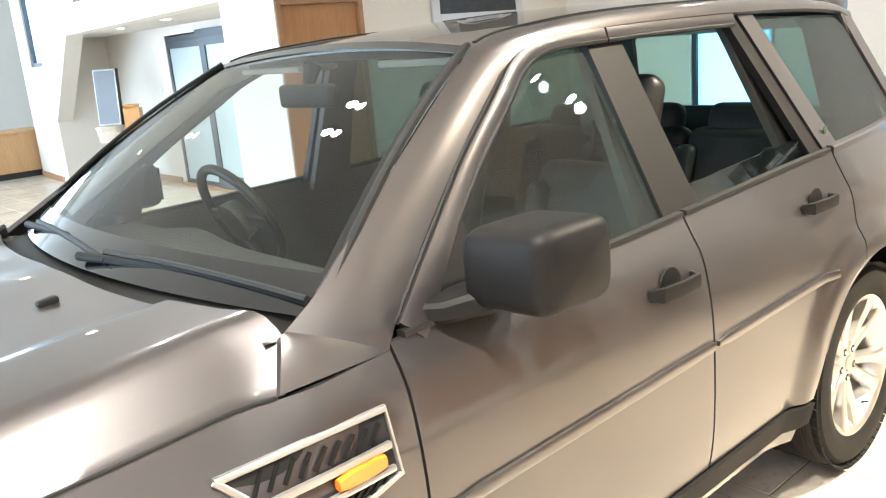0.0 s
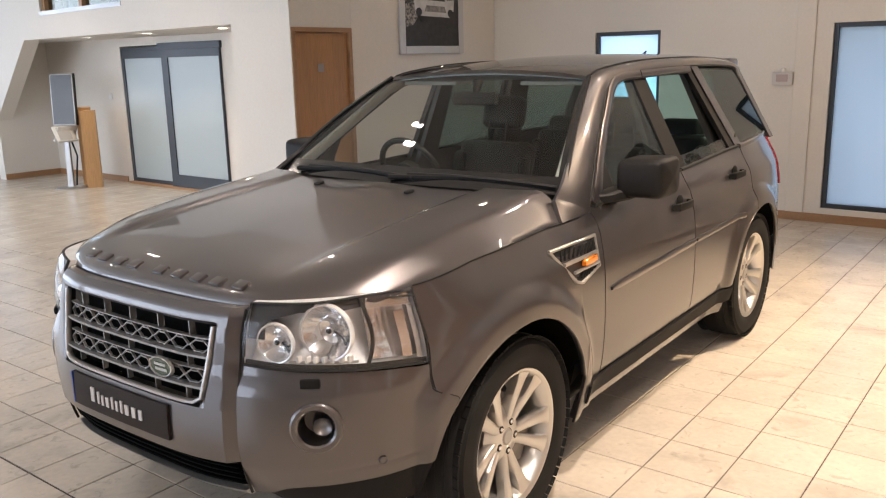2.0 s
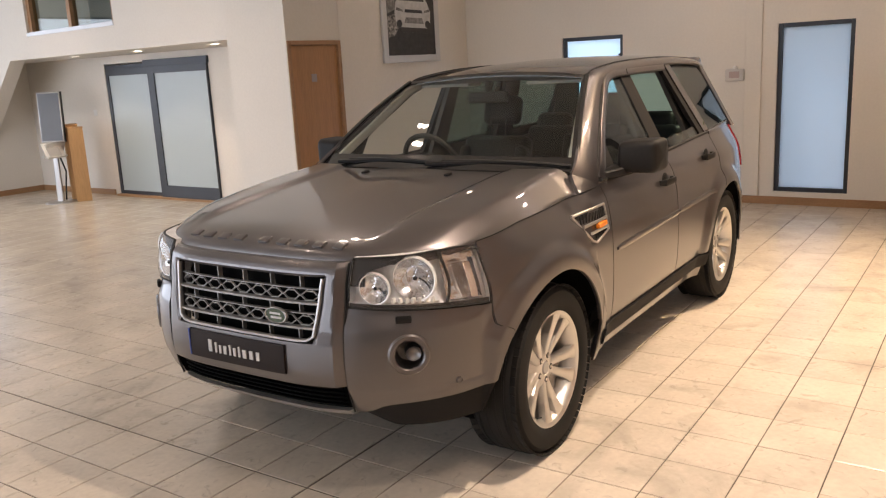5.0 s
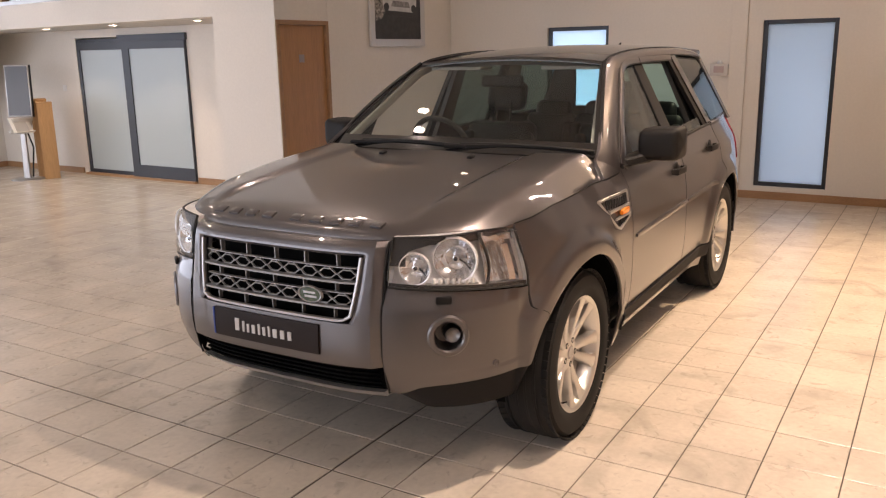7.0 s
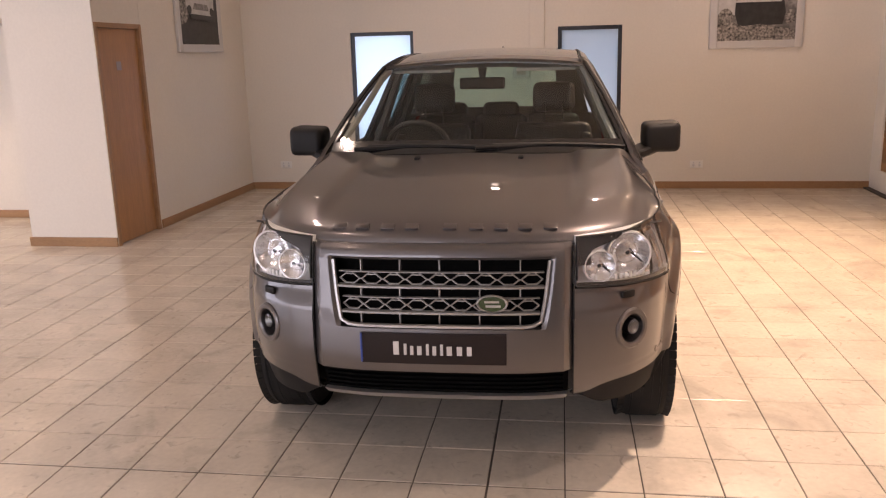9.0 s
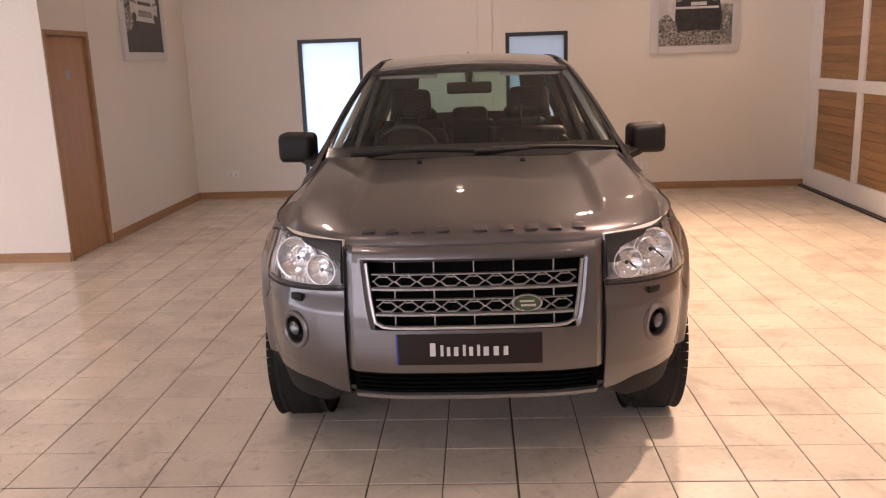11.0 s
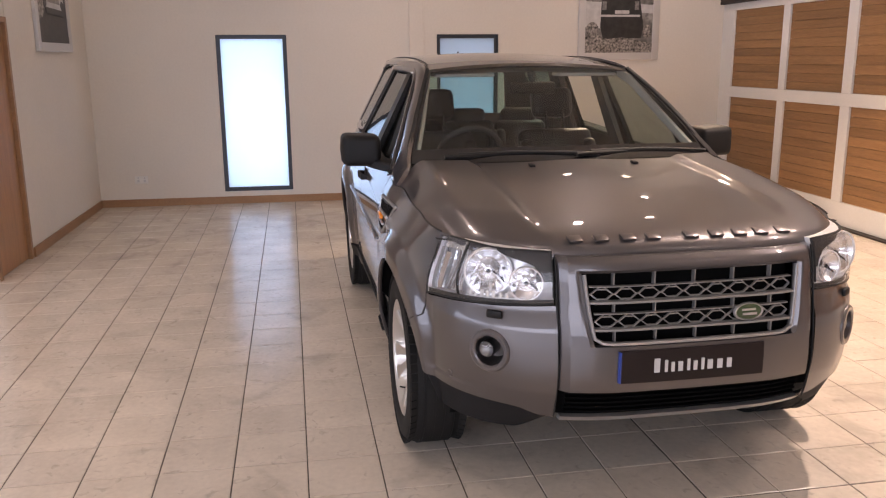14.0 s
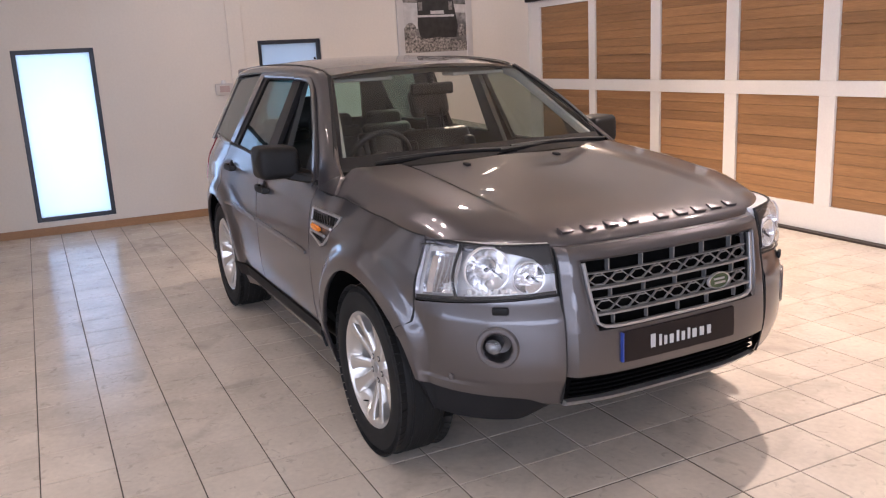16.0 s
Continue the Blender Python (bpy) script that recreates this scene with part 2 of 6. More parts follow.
def finish(bm, smooth=True, angle=35):
    bmesh.ops.remove_doubles(bm, verts=bm.verts, dist=1e-5)
    bmesh.ops.recalc_face_normals(bm, faces=bm.faces)
    me = bpy.data.meshes.new("mesh")
    bm.to_mesh(me)
    bm.free()
    if smooth:
        for p in me.polygons:
            p.use_smooth = True
        me.set_sharp_from_angle(angle=radians(angle))
    return me


def part(name, bm, material, parent=None, label="", smooth=True, angle=35):
    me = finish(bm, smooth, angle) if isinstance(bm, bmesh.types.BMesh) else bm
    me.name = name
    if not me.materials:
        me.materials.append(material)
    ob = new(name, me)
    if parent:
        ob.parent = parent
    if label:
        ob["label"] = label
    return ob


def thing(name, label, category, m=None, group="", kind=""):
    ob = new(name)
    ob.empty_display_size = 0.1
    if m is not None:
        ob.matrix_world = m
    return tagged(ob, label, category, group, kind)


def box(lo, hi, bevel=0.0, bm=None, segments=2):
    own = bmesh.new()
    lo, hi = Vector(lo), Vector(hi)
    bmesh.ops.create_cube(own, size=1.0, matrix=Matrix.LocRotScale((lo + hi) / 2, None, hi - lo))
    if bevel:
        bmesh.ops.bevel(own, geom=own.edges, offset=bevel, segments=segments, affect="EDGES", profile=0.5)
    return merge(bm, own)


def merge(bm, own):
    if bm is None:
        return own
    me = bpy.data.meshes.new("tmp")
    own.to_mesh(me)
    own.free()
    bm.from_mesh(me)
    bpy.data.meshes.remove(me)
    return bm


def cyl(a, b, r, r2=None, seg=20, bevel=0.0, bm=None):
    own = bmesh.new()
    a, b = Vector(a), Vector(b)
    d = b - a
    turn = d.to_track_quat("Z", "Y").to_matrix().to_4x4()
    bmesh.ops.create_cone(own, cap_ends=True, segments=seg, radius1=r, radius2=r if r2 is None else r2, depth=d.length,
                          matrix=Matrix.Translation((a + b) / 2) @ turn)
    if bevel:
        edges = [e for e in own.edges if len(e.link_faces) == 2 and any(len(f.verts) > 4 for f in e.link_faces)]
        bmesh.ops.bevel(own, geom=edges, offset=bevel, segments=2, affect="EDGES", profile=0.5)
    return merge(bm, own)


def lathe(profile, origin, axis="y", seg=32, bm=None, close=False):
    """Turns (radius, along) pairs about an axis through origin."""
    own = bmesh.new()
    rings = []
    for r, a in profile:
        ring = []
        for k in range(seg):
            c, s = math.cos(2 * math.pi * k / seg) * r, math.sin(2 * math.pi * k / seg) * r
            p = {"y": (c, a, s), "x": (a, c, s), "z": (c, s, a)}[axis]
            ring.append(own.verts.new(Vector(origin) + Vector(p)))
        rings.append(ring)
    for r0, r1 in list(zip(rings, rings[1:])) + ([(rings[-1], rings[0])] if close else []):
        for k in range(seg):
            own.faces.new((r0[k], r0[(k + 1) % seg], r1[(k + 1) % seg], r1[k]))
    return merge(bm, own)


def grid(f, nu, nv, bm=None):
    own = bm or bmesh.new()
    vs = [[own.verts.new(f(i / nu, j / nv)) for j in range(nv + 1)] for i in range(nu + 1)]
    for i in range(nu):
        for j in range(nv):
            own.faces.new((vs[i][j], vs[i + 1][j], vs[i + 1][j + 1], vs[i][j + 1]))
    return own


def shell(f, nu, nv, thick, inward):
    """A sheet with thickness; inward(p) is the direction of its back."""
    own = grid(f, nu, nv)
    back = {v: own.verts.new(v.co + Vector(inward(v.co)) * thick) for v in list(own.verts)}
    for face in list(own.faces):
        own.faces.new([back[v] for v in reversed(face.verts)])
    for e in [e for e in own.edges if len(e.link_faces) == 1 and e.verts[0] in back and e.verts[1] in back]:
        a, b = e.verts
        own.faces.new((a, b, back[b], back[a]))
    return own


def sweep(points, widths, heights, ups, n=10, bm=None):
    """A rounded bar along points; widths lie across, heights along ups."""
    own = bmesh.new()
    pts = [Vector(p) for p in points]
    rings = []
    for k, p in enumerate(pts):
        d = (pts[min(k + 1, len(pts) - 1)] - pts[max(k - 1, 0)]).normalized()
        up = Vector(ups[k] if isinstance(ups, list) else ups)
        side = d.cross(up).normalized()
        up = side.cross(d).normalized()
        w = widths[k] if isinstance(widths, (list, tuple)) else widths
        h = heights[k] if isinstance(heights, (list, tuple)) else heights
        ring = []
        for q in range(n):
            a = 2 * math.pi * (q + 0.5) / n
            c, s = math.cos(a), math.sin(a)
            c, s = math.copysign(abs(c) ** 0.55, c), math.copysign(abs(s) ** 0.55, s)
            ring.append(own.verts.new(p + side * c * w / 2 + up * s * h / 2))
        rings.append(ring)
    for r0, r1 in zip(rings, rings[1:]):
        for q in range(n):
            own.faces.new((r0[q], r0[(q + 1) % n], r1[(q + 1) % n], r1[q]))
    own.faces.new(rings[0][::-1]), own.faces.new(rings[-1])
    return merge(bm, own)


def curve(*knots):
    """A smooth function through (x, y) knots."""
    xs, ys = [k[0] for k in knots], [k[1] for k in knots]
    tan = []
    for i in range(len(xs)):
        a, b = max(i - 1, 0), min(i + 1, len(xs) - 1)
        tan.append((ys[b] - ys[a]) / (xs[b] - xs[a]))

    def f(x):
        if x <= xs[0]:
            return ys[0]
        if x >= xs[-1]:
            return ys[-1]
        i = max(k for k in range(len(xs) - 1) if xs[k] <= x)
        h = xs[i + 1] - xs[i]
        t = (x - xs[i]) / h
        return ((2 * t**3 - 3 * t**2 + 1) * ys[i] + (t**3 - 2 * t**2 + t) * h * tan[i] + (3 * t**2 - 2 * t**3) * ys[i + 1] + (t**3 - t**2) * h * tan[i + 1])

    return f


def lerp(a, b, t):
    return a + (b - a) * t


def step(a, b, x):
    t = min(max((x - a) / (b - a), 0.0), 1.0)
    return t * t * (3 - 2 * t)


def prism(pts, depth, bm=None):
    """A flat outline of 3D points given a depth along a vector."""
    own = bmesh.new()
    a = [own.verts.new(p) for p in pts]
    b = [own.verts.new(Vector(p) + Vector(depth)) for p in pts]
    own.faces.new(a), own.faces.new(b[::-1])
    for k in range(len(a)):
        own.faces.new((a[k], b[k], b[(k + 1) % len(a)], a[(k + 1) % len(a)]))
    return merge(bm, own)


# ---- the room ----
BX, LY, RY = 5.125, 3.715, -3.79          # back, door and panel walls
X0, Y1 = -9.0, 15.0
T = 0.25


def structure(name, bm, material, label, category="wall", smooth=False):
    return tagged(part(name, bm, material, smooth=smooth), label, category, kind="structure")


WINDOWS = [(1.535, 2.325), (-0.95, -0.205)]
WZ0, WZ1 = 0.140, 1.927


def back_wall():
    bm = None
    edges = [RY - T, *[v for w in sorted(WINDOWS) for v in w], LY]
    for a, b in zip(edges[0::2], edges[1::2]):
        bm = box((BX, a, 0), (BX + T, b, CEIL), bm=bm)
    for a, b in WINDOWS:
        box((BX, a, 0), (BX + T, b, WZ0), bm=bm)
        box((BX, a, WZ1), (BX + T, b, CEIL), bm=bm)
    structure("wall_east", bm, WALL, "cream painted end wall with two narrow windows")


back_wall()


def door_wall():
    bm = box((1.812, LY + 0.002, 2.0), (2.61, LY + 0.126, CEIL))
    box((2.61, LY, 0), (BX + T, LY + T, CEIL), bm=bm)
    structure("wall_north", bm, WALL, "cream painted wall beside the oak door")


door_wall()


def bulk_x(y):
    return 1.805 + 0.070 * max(y - 4.58, 0)


def bulkhead():
    """The white wall with a wide cut-out whose far top corner is chamfered."""
    bm = box((1.805, LY + 0.13, 0), (1.805 + 0.6, 4.58, CEIL))
    box((1.801, LY, 0), (1.8095, LY + 0.13, CEIL), bm=bm)
    ys = [4.58, 6.74, 8.95, 9.5, 11.15, 11.2, 11.95, 12.6]

    def slab(y0, y1, z00, z01, z10, z11):
        a = [(bulk_x(y0), y0, z00), (bulk_x(y1), y1, z01), (bulk_x(y1), y1, z11), (bulk_x(y0), y0, z10)]
        prism(a, (0.22, 0, 0), bm)

    slab(4.58, 9.58, 2.06, 2.06, 2.36, 2.36)
    slab(4.58, 6.74, 2.36, 2.36, CEIL, CEIL)
    slab(8.95, 9.58, 2.36, 2.36, CEIL, CEIL)
    slab(6.74, 8.95, 3.3, 3.3, CEIL, CEIL)
    slab(9.58, 11.1, 2.06, 0.78, CEIL, CEIL)
    slab(11.1, 11.2, 0, 0, CEIL, CEIL)
    slab(11.2, 11.95, 0, 0, 1.71, 1.71)
    slab(11.2, 11.95, 3.0, 3.0, CEIL, CEIL)
    slab(11.95, 12.6, 0, 0, CEIL, CEIL)
    structure("wall_bulkhead", bm, WALL, "white wall with a chamfered opening over the alcove")


bulkhead()


def alcove():
    bm = box((3.14, LY + T, 0), (3.34, 6.52, 2.06))
    box((3.14, 8.84, 0), (3.34, 11.15, 2.06), bm=bm)
    box((3.14, 6.52, 1.95), (3.34, 8.84, 2.06), bm=bm)
    structure("wall_alcove_back", bm, WALL, "cream wall of the alcove around the sliding door", "wall")
    structure("wall_alcove_side", box((2.26, 10.95, 0), (3.14, 11.15, 2.06)), WALL, "cream side wall of the alcove")
    rim = [(2.025, LY + T), (2.025, 4.58), (bulk_x(9.58) + 0.22, 9.58), (bulk_x(11.15) + 0.22, 11.15), (3.34, 11.15), (3.34, LY + T)]
    structure("ceiling_alcove", prism([(x, y, 2.06) for x, y in rim], (0, 0, 0.14)), CEILING_PAINT, "white lowered alcove ceiling", "ceiling")
    bm = box((3.9, 4.0, 0), (4.0, 11.2, 2.3))
    structure("wall_behind_door", bm, WALL, "plain wall of the passage behind frosted doors")


alcove()


def outer_shell():
    structure("wall_south", box((X0, RY - T - 0.05, 0), (BX + T, RY - 0.06, CEIL)), WALL, "cream wall carrying the timber panels")
    structure("wall_west", box((X0 - T, RY - T, 0), (X0, Y1, CEIL)), WALL, "plain cream wall closing the showroom")
    bm = box((X0, Y1, 0), (X0 + 1.2, Y1 + T, CEIL))
    for k in range(4):
        a = X0 + 1.2 + k * 2.6
        box((a + 2.3, Y1, 0), (a + 2.6, Y1 + T, CEIL), bm=bm)
        box((a, Y1, 0), (a + 2.3, Y1 + T, 0.25), bm=bm)
        box((a, Y1, 3.1), (a + 2.3, Y1 + T, CEIL), bm=bm)
    box((X0 + 11.6, Y1, 0), (BX + T, Y1 + T, CEIL), bm=bm)
    structure("wall_far_north", bm, WALL, "cream wall with tall shop windows")
    structure("wall_north_east", box((BX, 11.2, 0), (BX + T, Y1, CEIL)), WALL, "plain cream wall closing the far bay")
    bm = box((X0 - T, RY - T, CEIL), (BX + T, Y1 + T, CEIL + 0.2))
    structure("ceiling", bm, CEILING_PAINT, "plain white showroom ceiling", "ceiling")


outer_shell()


def shop_windows():
    for k in range(4):
        a = X0 + 1.2 + k * 2.6
        w = thing(f"window_{k + 4}", "tall shop window in a dark frame with daylight behind", "window", kind="structure", group="shop windows")
        bm = box((a, Y1 + 0.06, 0.25), (a + 0.06, Y1 + 0.14, 3.1))
        box((a + 2.24, Y1 + 0.06, 0.25), (a + 2.3, Y1 + 0.14, 3.1), bm=bm)
        box((a + 0.06, Y1 + 0.06, 0.25), (a + 2.24, Y1 + 0.14, 0.31), bm=bm)
        box((a + 0.06, Y1 + 0.06, 3.04), (a + 2.24, Y1 + 0.14, 3.1), bm=bm)
        box((a + 1.12, Y1 + 0.06, 0.31), (a + 1.18, Y1 + 0.14, 3.04), bm=bm)
        part("window_frame", bm, ALU_DARK, w, smooth=False)
        for u in (0.06, 1.18):
            p = part("pane", box((a + u, Y1 + 0.095, 0.31), (a + u + 1.06, Y1 + 0.105, 3.04)), FROST, w, smooth=False)


shop_windows()


def skirting():
    h, d = 0.085, 0.018
    runs = [((BX - d, RY, 0), (BX, -0.94 - 0.0, h)), ((BX - d, -0.94, 0), (BX, LY, h)), ((2.64, LY - d, 0), (BX - d, LY, h)),
            ((1.805 - d, LY, 0), (1.805, 4.58, h)), ((1.805 - d, 4.58, 0), (2.405, 4.58 + d, h)), ((3.14 - d, 4.6, 0), (3.14, 6.50, h)), ((3.14 - d, 8.95, 0), (3.14, 10.95, h)),
            ((2.26, 10.95 - d, 0), (3.12, 10.95, h))]
    for k, (a, b) in enumerate(runs):
        bm = box(a, b, 0.004)
        structure("baseboard", bm, SKIRT, "brown oak skirting board along the wall", "skirting board")
    bm = prism([(bulk_x(11.15) - 0.018, 11.15, 0), (bulk_x(12.6) - 0.018, 12.6, 0), (bulk_x(12.6) - 0.018, 12.6, 0.085), (bulk_x(11.15) - 0.018, 11.15, 0.085)], (0.018, 0, 0))
    structure("baseboard", bm, SKIRT, "brown oak skirting board along the wall", "skirting board")


skirting()


def frosted_window(name, y0, y1):
    w = thing(name, "narrow frosted window in a dark grey frame", "window", kind="structure", group="frosted windows")
    f = 0.045
    bm = box((BX + 0.03, y0, WZ0), (BX + 0.10, y0 + f, WZ1), 0.004)
    box((BX + 0.03, y1 - f, WZ0), (BX + 0.10, y1, WZ1), 0.004, bm)
    box((BX + 0.03, y0 + f, WZ0), (BX + 0.10, y1 - f, WZ0 + f), 0.004, bm)
    box((BX + 0.03, y0 + f, WZ1 - f), (BX + 0.10, y1 - f, WZ1), 0.004, bm)
    part("window_frame", bm, ALU_DARK, w, "dark grey metal frame", smooth=False)
    part("pane", box((BX + 0.06, y0 + f, WZ0 + f), (BX + 0.072, y1 - f, WZ1 - f)), FROST, w, "milky frosted glass", smooth=False)
    bm = box((BX + 0.001, y0 + 0.004, WZ0 - 0.012), (BX + 0.03, y1 - 0.004, WZ0 + 0.001), 0.003)
    part("window_sill", bm, WHITE_FRAME, w, smooth=False)


for k, (a, b) in enumerate(WINDOWS):
    frosted_window(f"window_{k + 1}", a, b)


def upper_window():
    w = thing("window_3", "high internal window with a brown timber frame", "window", kind="structure")
    for a, b in ((6.74, 6.82), (7.80, 7.88), (8.87, 8.95)):
        part("window_frame", prism([(bulk_x(a) + 0.04, a, 2.36), (bulk_x(b) + 0.04, b, 2.36), (bulk_x(b) + 0.04, b, 3.3), (bulk_x(a) + 0.04, a, 3.3)], (0.1, 0, 0)), SKIRT, w, smooth=False)
    part("window_sill", prism([(bulk_x(6.74) - 0.01, 6.74, 2.36), (bulk_x(8.95) - 0.01, 8.95, 2.36), (bulk_x(8.95) - 0.01, 8.95, 2.41), (bulk_x(6.74) - 0.01, 6.74, 2.41)], (0.16, 0, 0)), SATIN_SILVER, w, smooth=False)
    for a, b in ((6.82, 7.80), (7.88, 8.87)):
        part("pane", prism([(bulk_x(a) + 0.09, a, 2.41), (bulk_x(b) + 0.09, b, 2.41), (bulk_x(b) + 0.09, b, 3.3), (bulk_x(a) + 0.09, a, 3.3)], (0.01, 0, 0)), GLASS_CAR, w, smooth=False)
    # one backing wall for the room beyond, its dimness put into the colour
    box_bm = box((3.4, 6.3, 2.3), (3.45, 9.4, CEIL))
    structure("backdrop_office", box_bm, mat("dimmed_room_backing", (0.30, 0.36, 0.40), 0.8, stain=0.25, stain_scale=1.2), "blue-grey backing wall behind the high window, coloured as a dim room", "backdrop")
    w = thing("window_8", "window in a dark frame with bright daylight behind", "window", kind="structure")
    for a, b in ((11.2, 11.27), (11.88, 11.95)):
        part("window_frame", prism([(bulk_x(a) + 0.03, a, 1.71), (bulk_x(b) + 0.03, b, 1.71), (bulk_x(b) + 0.03, b, 3.0), (bulk_x(a) + 0.03, a, 3.0)], (0.1, 0, 0)), ALU_DARK, w, smooth=False)
    part("window_sill", prism([(bulk_x(11.2) + 0.02, 11.27, 1.71), (bulk_x(11.95) + 0.02, 11.88, 1.71), (bulk_x(11.95) + 0.02, 11.88, 1.77), (bulk_x(11.2) + 0.02, 11.27, 1.77)], (0.1, 0, 0)), ALU_DARK, w, smooth=False)
    part("pane", prism([(bulk_x(11.2) + 0.08, 11.27, 1.77), (bulk_x(11.95) + 0.08, 11.88, 1.77), (bulk_x(11.95) + 0.08, 11.88, 3.0), (bulk_x(11.2) + 0.08, 11.27, 3.0)], (0.01, 0, 0)), BLUE_VIEW, w, smooth=False)


upper_window()


def oak_door():
    d = thing("door_1", "closed oak veneer door in an oak frame", "door", kind="structure")
    bm = box((1.81, LY - 0.012, 0), (1.855, LY + 0.10, 2.0), 0.004)
    box((2.565, LY - 0.012, 0), (2.61, LY + 0.10, 2.0), 0.004, bm)
    box((1.855, LY - 0.012, 1.955), (2.565, LY + 0.10, 2.0), 0.004, bm)
    part("door_frame", bm, SKIRT, d, smooth=False)
    leaf = part("door_leaf", box((1.858, LY + 0.02, 0.008), (2.562, LY + 0.064, 1.952), 0.002), OAK, d, smooth=False)
    bm = box((2.15, LY + 0.017, 1.58), (2.23, LY + 0.021, 1.66), 0.001)
    part("sign_plate", bm, mat("pale_blue_sign", (0.33, 0.29, 0.27), 0.5), leaf, "small blue safety sign", smooth=False)


oak_door()


def sliding_door():
    d = thing("door_2", "frosted glass sliding double door in dark grey frame", "sliding door", kind="structure")
    x = 3.10
    bm = box((x, 6.50, 1.88), (x + 0.09, 7.86, 1.97), 0.004)
    box((x + 0.05, 7.86, 1.88), (x + 0.09, 8.87, 1.93), 0.004, bm)
    part("track_head", bm, ALU_DARK, d, smooth=False)
    part("threshold", box((x - 0.03, 6.52, 0.0), (x + 0.1, 8.84, 0.03), 0.004), SKIRT, d, smooth=False)
    for name, y0, y1, dx, low in (("fixed_leaf", 7.74, 8.84, 0.05, 0.05), ("sliding_leaf", 6.52, 7.78, 0.0, 0.17)):
        f = 0.06
        f = 0.012 if name == "sliding_leaf" else 0.045
        bm = box((x + dx, y0, 0.03), (x + dx + 0.04, y0 + f, 1.88))
        fs = 0.14 if name == "sliding_leaf" else 0.06
        box((x + dx, y1 - fs, 0.03), (x + dx + 0.04, y1, 1.88), bm=bm)
        box((x + dx, y0 + f, 0.03), (x + dx + 0.04, y1 - fs, 0.03 + low), bm=bm)
        box((x + dx, y0 + f, 1.78), (x + dx + 0.04, y1 - fs, 1.88), bm=bm)
        leaf = part(name, bm, ALU_DARK, d, smooth=False)
        part("pane", box((x + dx + 0.015, y0 + f, 0.03 + low), (x + dx + 0.025, y1 - fs, 1.78)), FROST_DOOR, leaf, "frosted grey-green glass", smooth=False)


sliding_door()


def downlight(x, y, z, lamp=0.0):
    d = thing("recessed_downlight", "round recessed ceiling downlight with white rim, lit", "downlight", pose(x, y, z), group="downlights")
    part("rim", lathe([(0.05, -0.001), (0.05, -0.006), (0.066, -0.006), (0.068, -0.0005)], (0, 0, 0), "z", 24), WHITE_FRAME, d)
    part("lens", lathe([(0.0, -0.003), (0.05, -0.003)], (0, 0, 0), "z", 24), LAMP_GLOW, d, "glowing warm lens")
    if lamp:
        spot(x, y, z - 0.03, lamp, size=110, blend=0.6, radius=0.04, color=(1.0, 0.84, 0.62))


for dx, dy in ((2.25, 5.3), (2.35, 6.9), (2.42, 8.4)):
    downlight(dx, dy, 2.06, 25)
for sx, sy in SPOTS + [KEY[:2], KEY_FRONT[:2]]:
    downlight(sx, sy, CEIL)

# ---- timber panel wall ----


def panel_wall():
    wall = thing("wall_panelling", "white timber grid with cedar slat infill panels", "panelled wall", kind="structure")
    y = RY
    cols = [(3.78, 4.845), (2.655, 3.655), (1.565, 2.51), (0.475, 1.41), (-0.62, 0.315), (-1.715, -0.78), (-2.81, -1.875), (-3.905, -2.97), (-5.0, -4.065), (-6.095, -5.16)]
    rows = [(0.245, 1.17), (1.295, 2.19)]
    zs = [0.02, 0.245, 1.17, 1.295, 2.19, 2.27]
    for lo, hi in ((zs[0], zs[1]), (zs[2], zs[3]), (zs[4], zs[5])):
        part("rail", box((-6.3, y - 0.05, lo), (BX, y, hi), 0.003), WHITE_FRAME, wall, smooth=False)
    uprights = [(4.845, BX)] + [(b[1], a[0]) for a, b in zip(cols, cols[1:])] + [(-6.3, cols[-1][0])]
    for a, b in uprights:
        for lo, hi in rows:
            part("stile", box((a, y - 0.05, lo), (b, y - 0.001, hi), 0.002), WHITE_FRAME, wall, smooth=False)
    part("head_rail", box((-6.3, y - 0.05, 2.27), (BX, y + 0.05, 2.36), 0.003), CABLE, wall, "dark header track", smooth=False)
    part("floor_track", box((-6.3, y - 0.02, 0.0), (BX - 0.02, y + 0.06, 0.018), 0.002), CABLE, wall, "dark floor track", smooth=False)
    part("backing", box((-6.3, y - 0.059, 0.0), (BX, y - 0.045, 2.36)), SKIRT, wall, smooth=False)
    n = 10
    for a, b in cols:
        for lo, hi in rows:
            h = (hi - lo) / n
            bm = box((a + 0.002, -0.016, 0.0012), (b - 0.002, 0.0, h - 0.0012), 0.003, segments=1)
            me = finish(bm, False)
            for k in range(n):
                s = part("slat", me, CEDAR, wall)
                s.location = (0, y - 0.022, lo + k * h)


panel_wall()
# ---- the car ----
CAR = thing("car", "metallic taupe-grey five-door sport utility car on silver alloy wheels", "car", pose(-0.0265, 0.1015, 0, 0, 0, 1.55))
AX, HUB, ARCH = 1.33, 0.37, 0.445          # axle positions, hub height, wheel arch radius

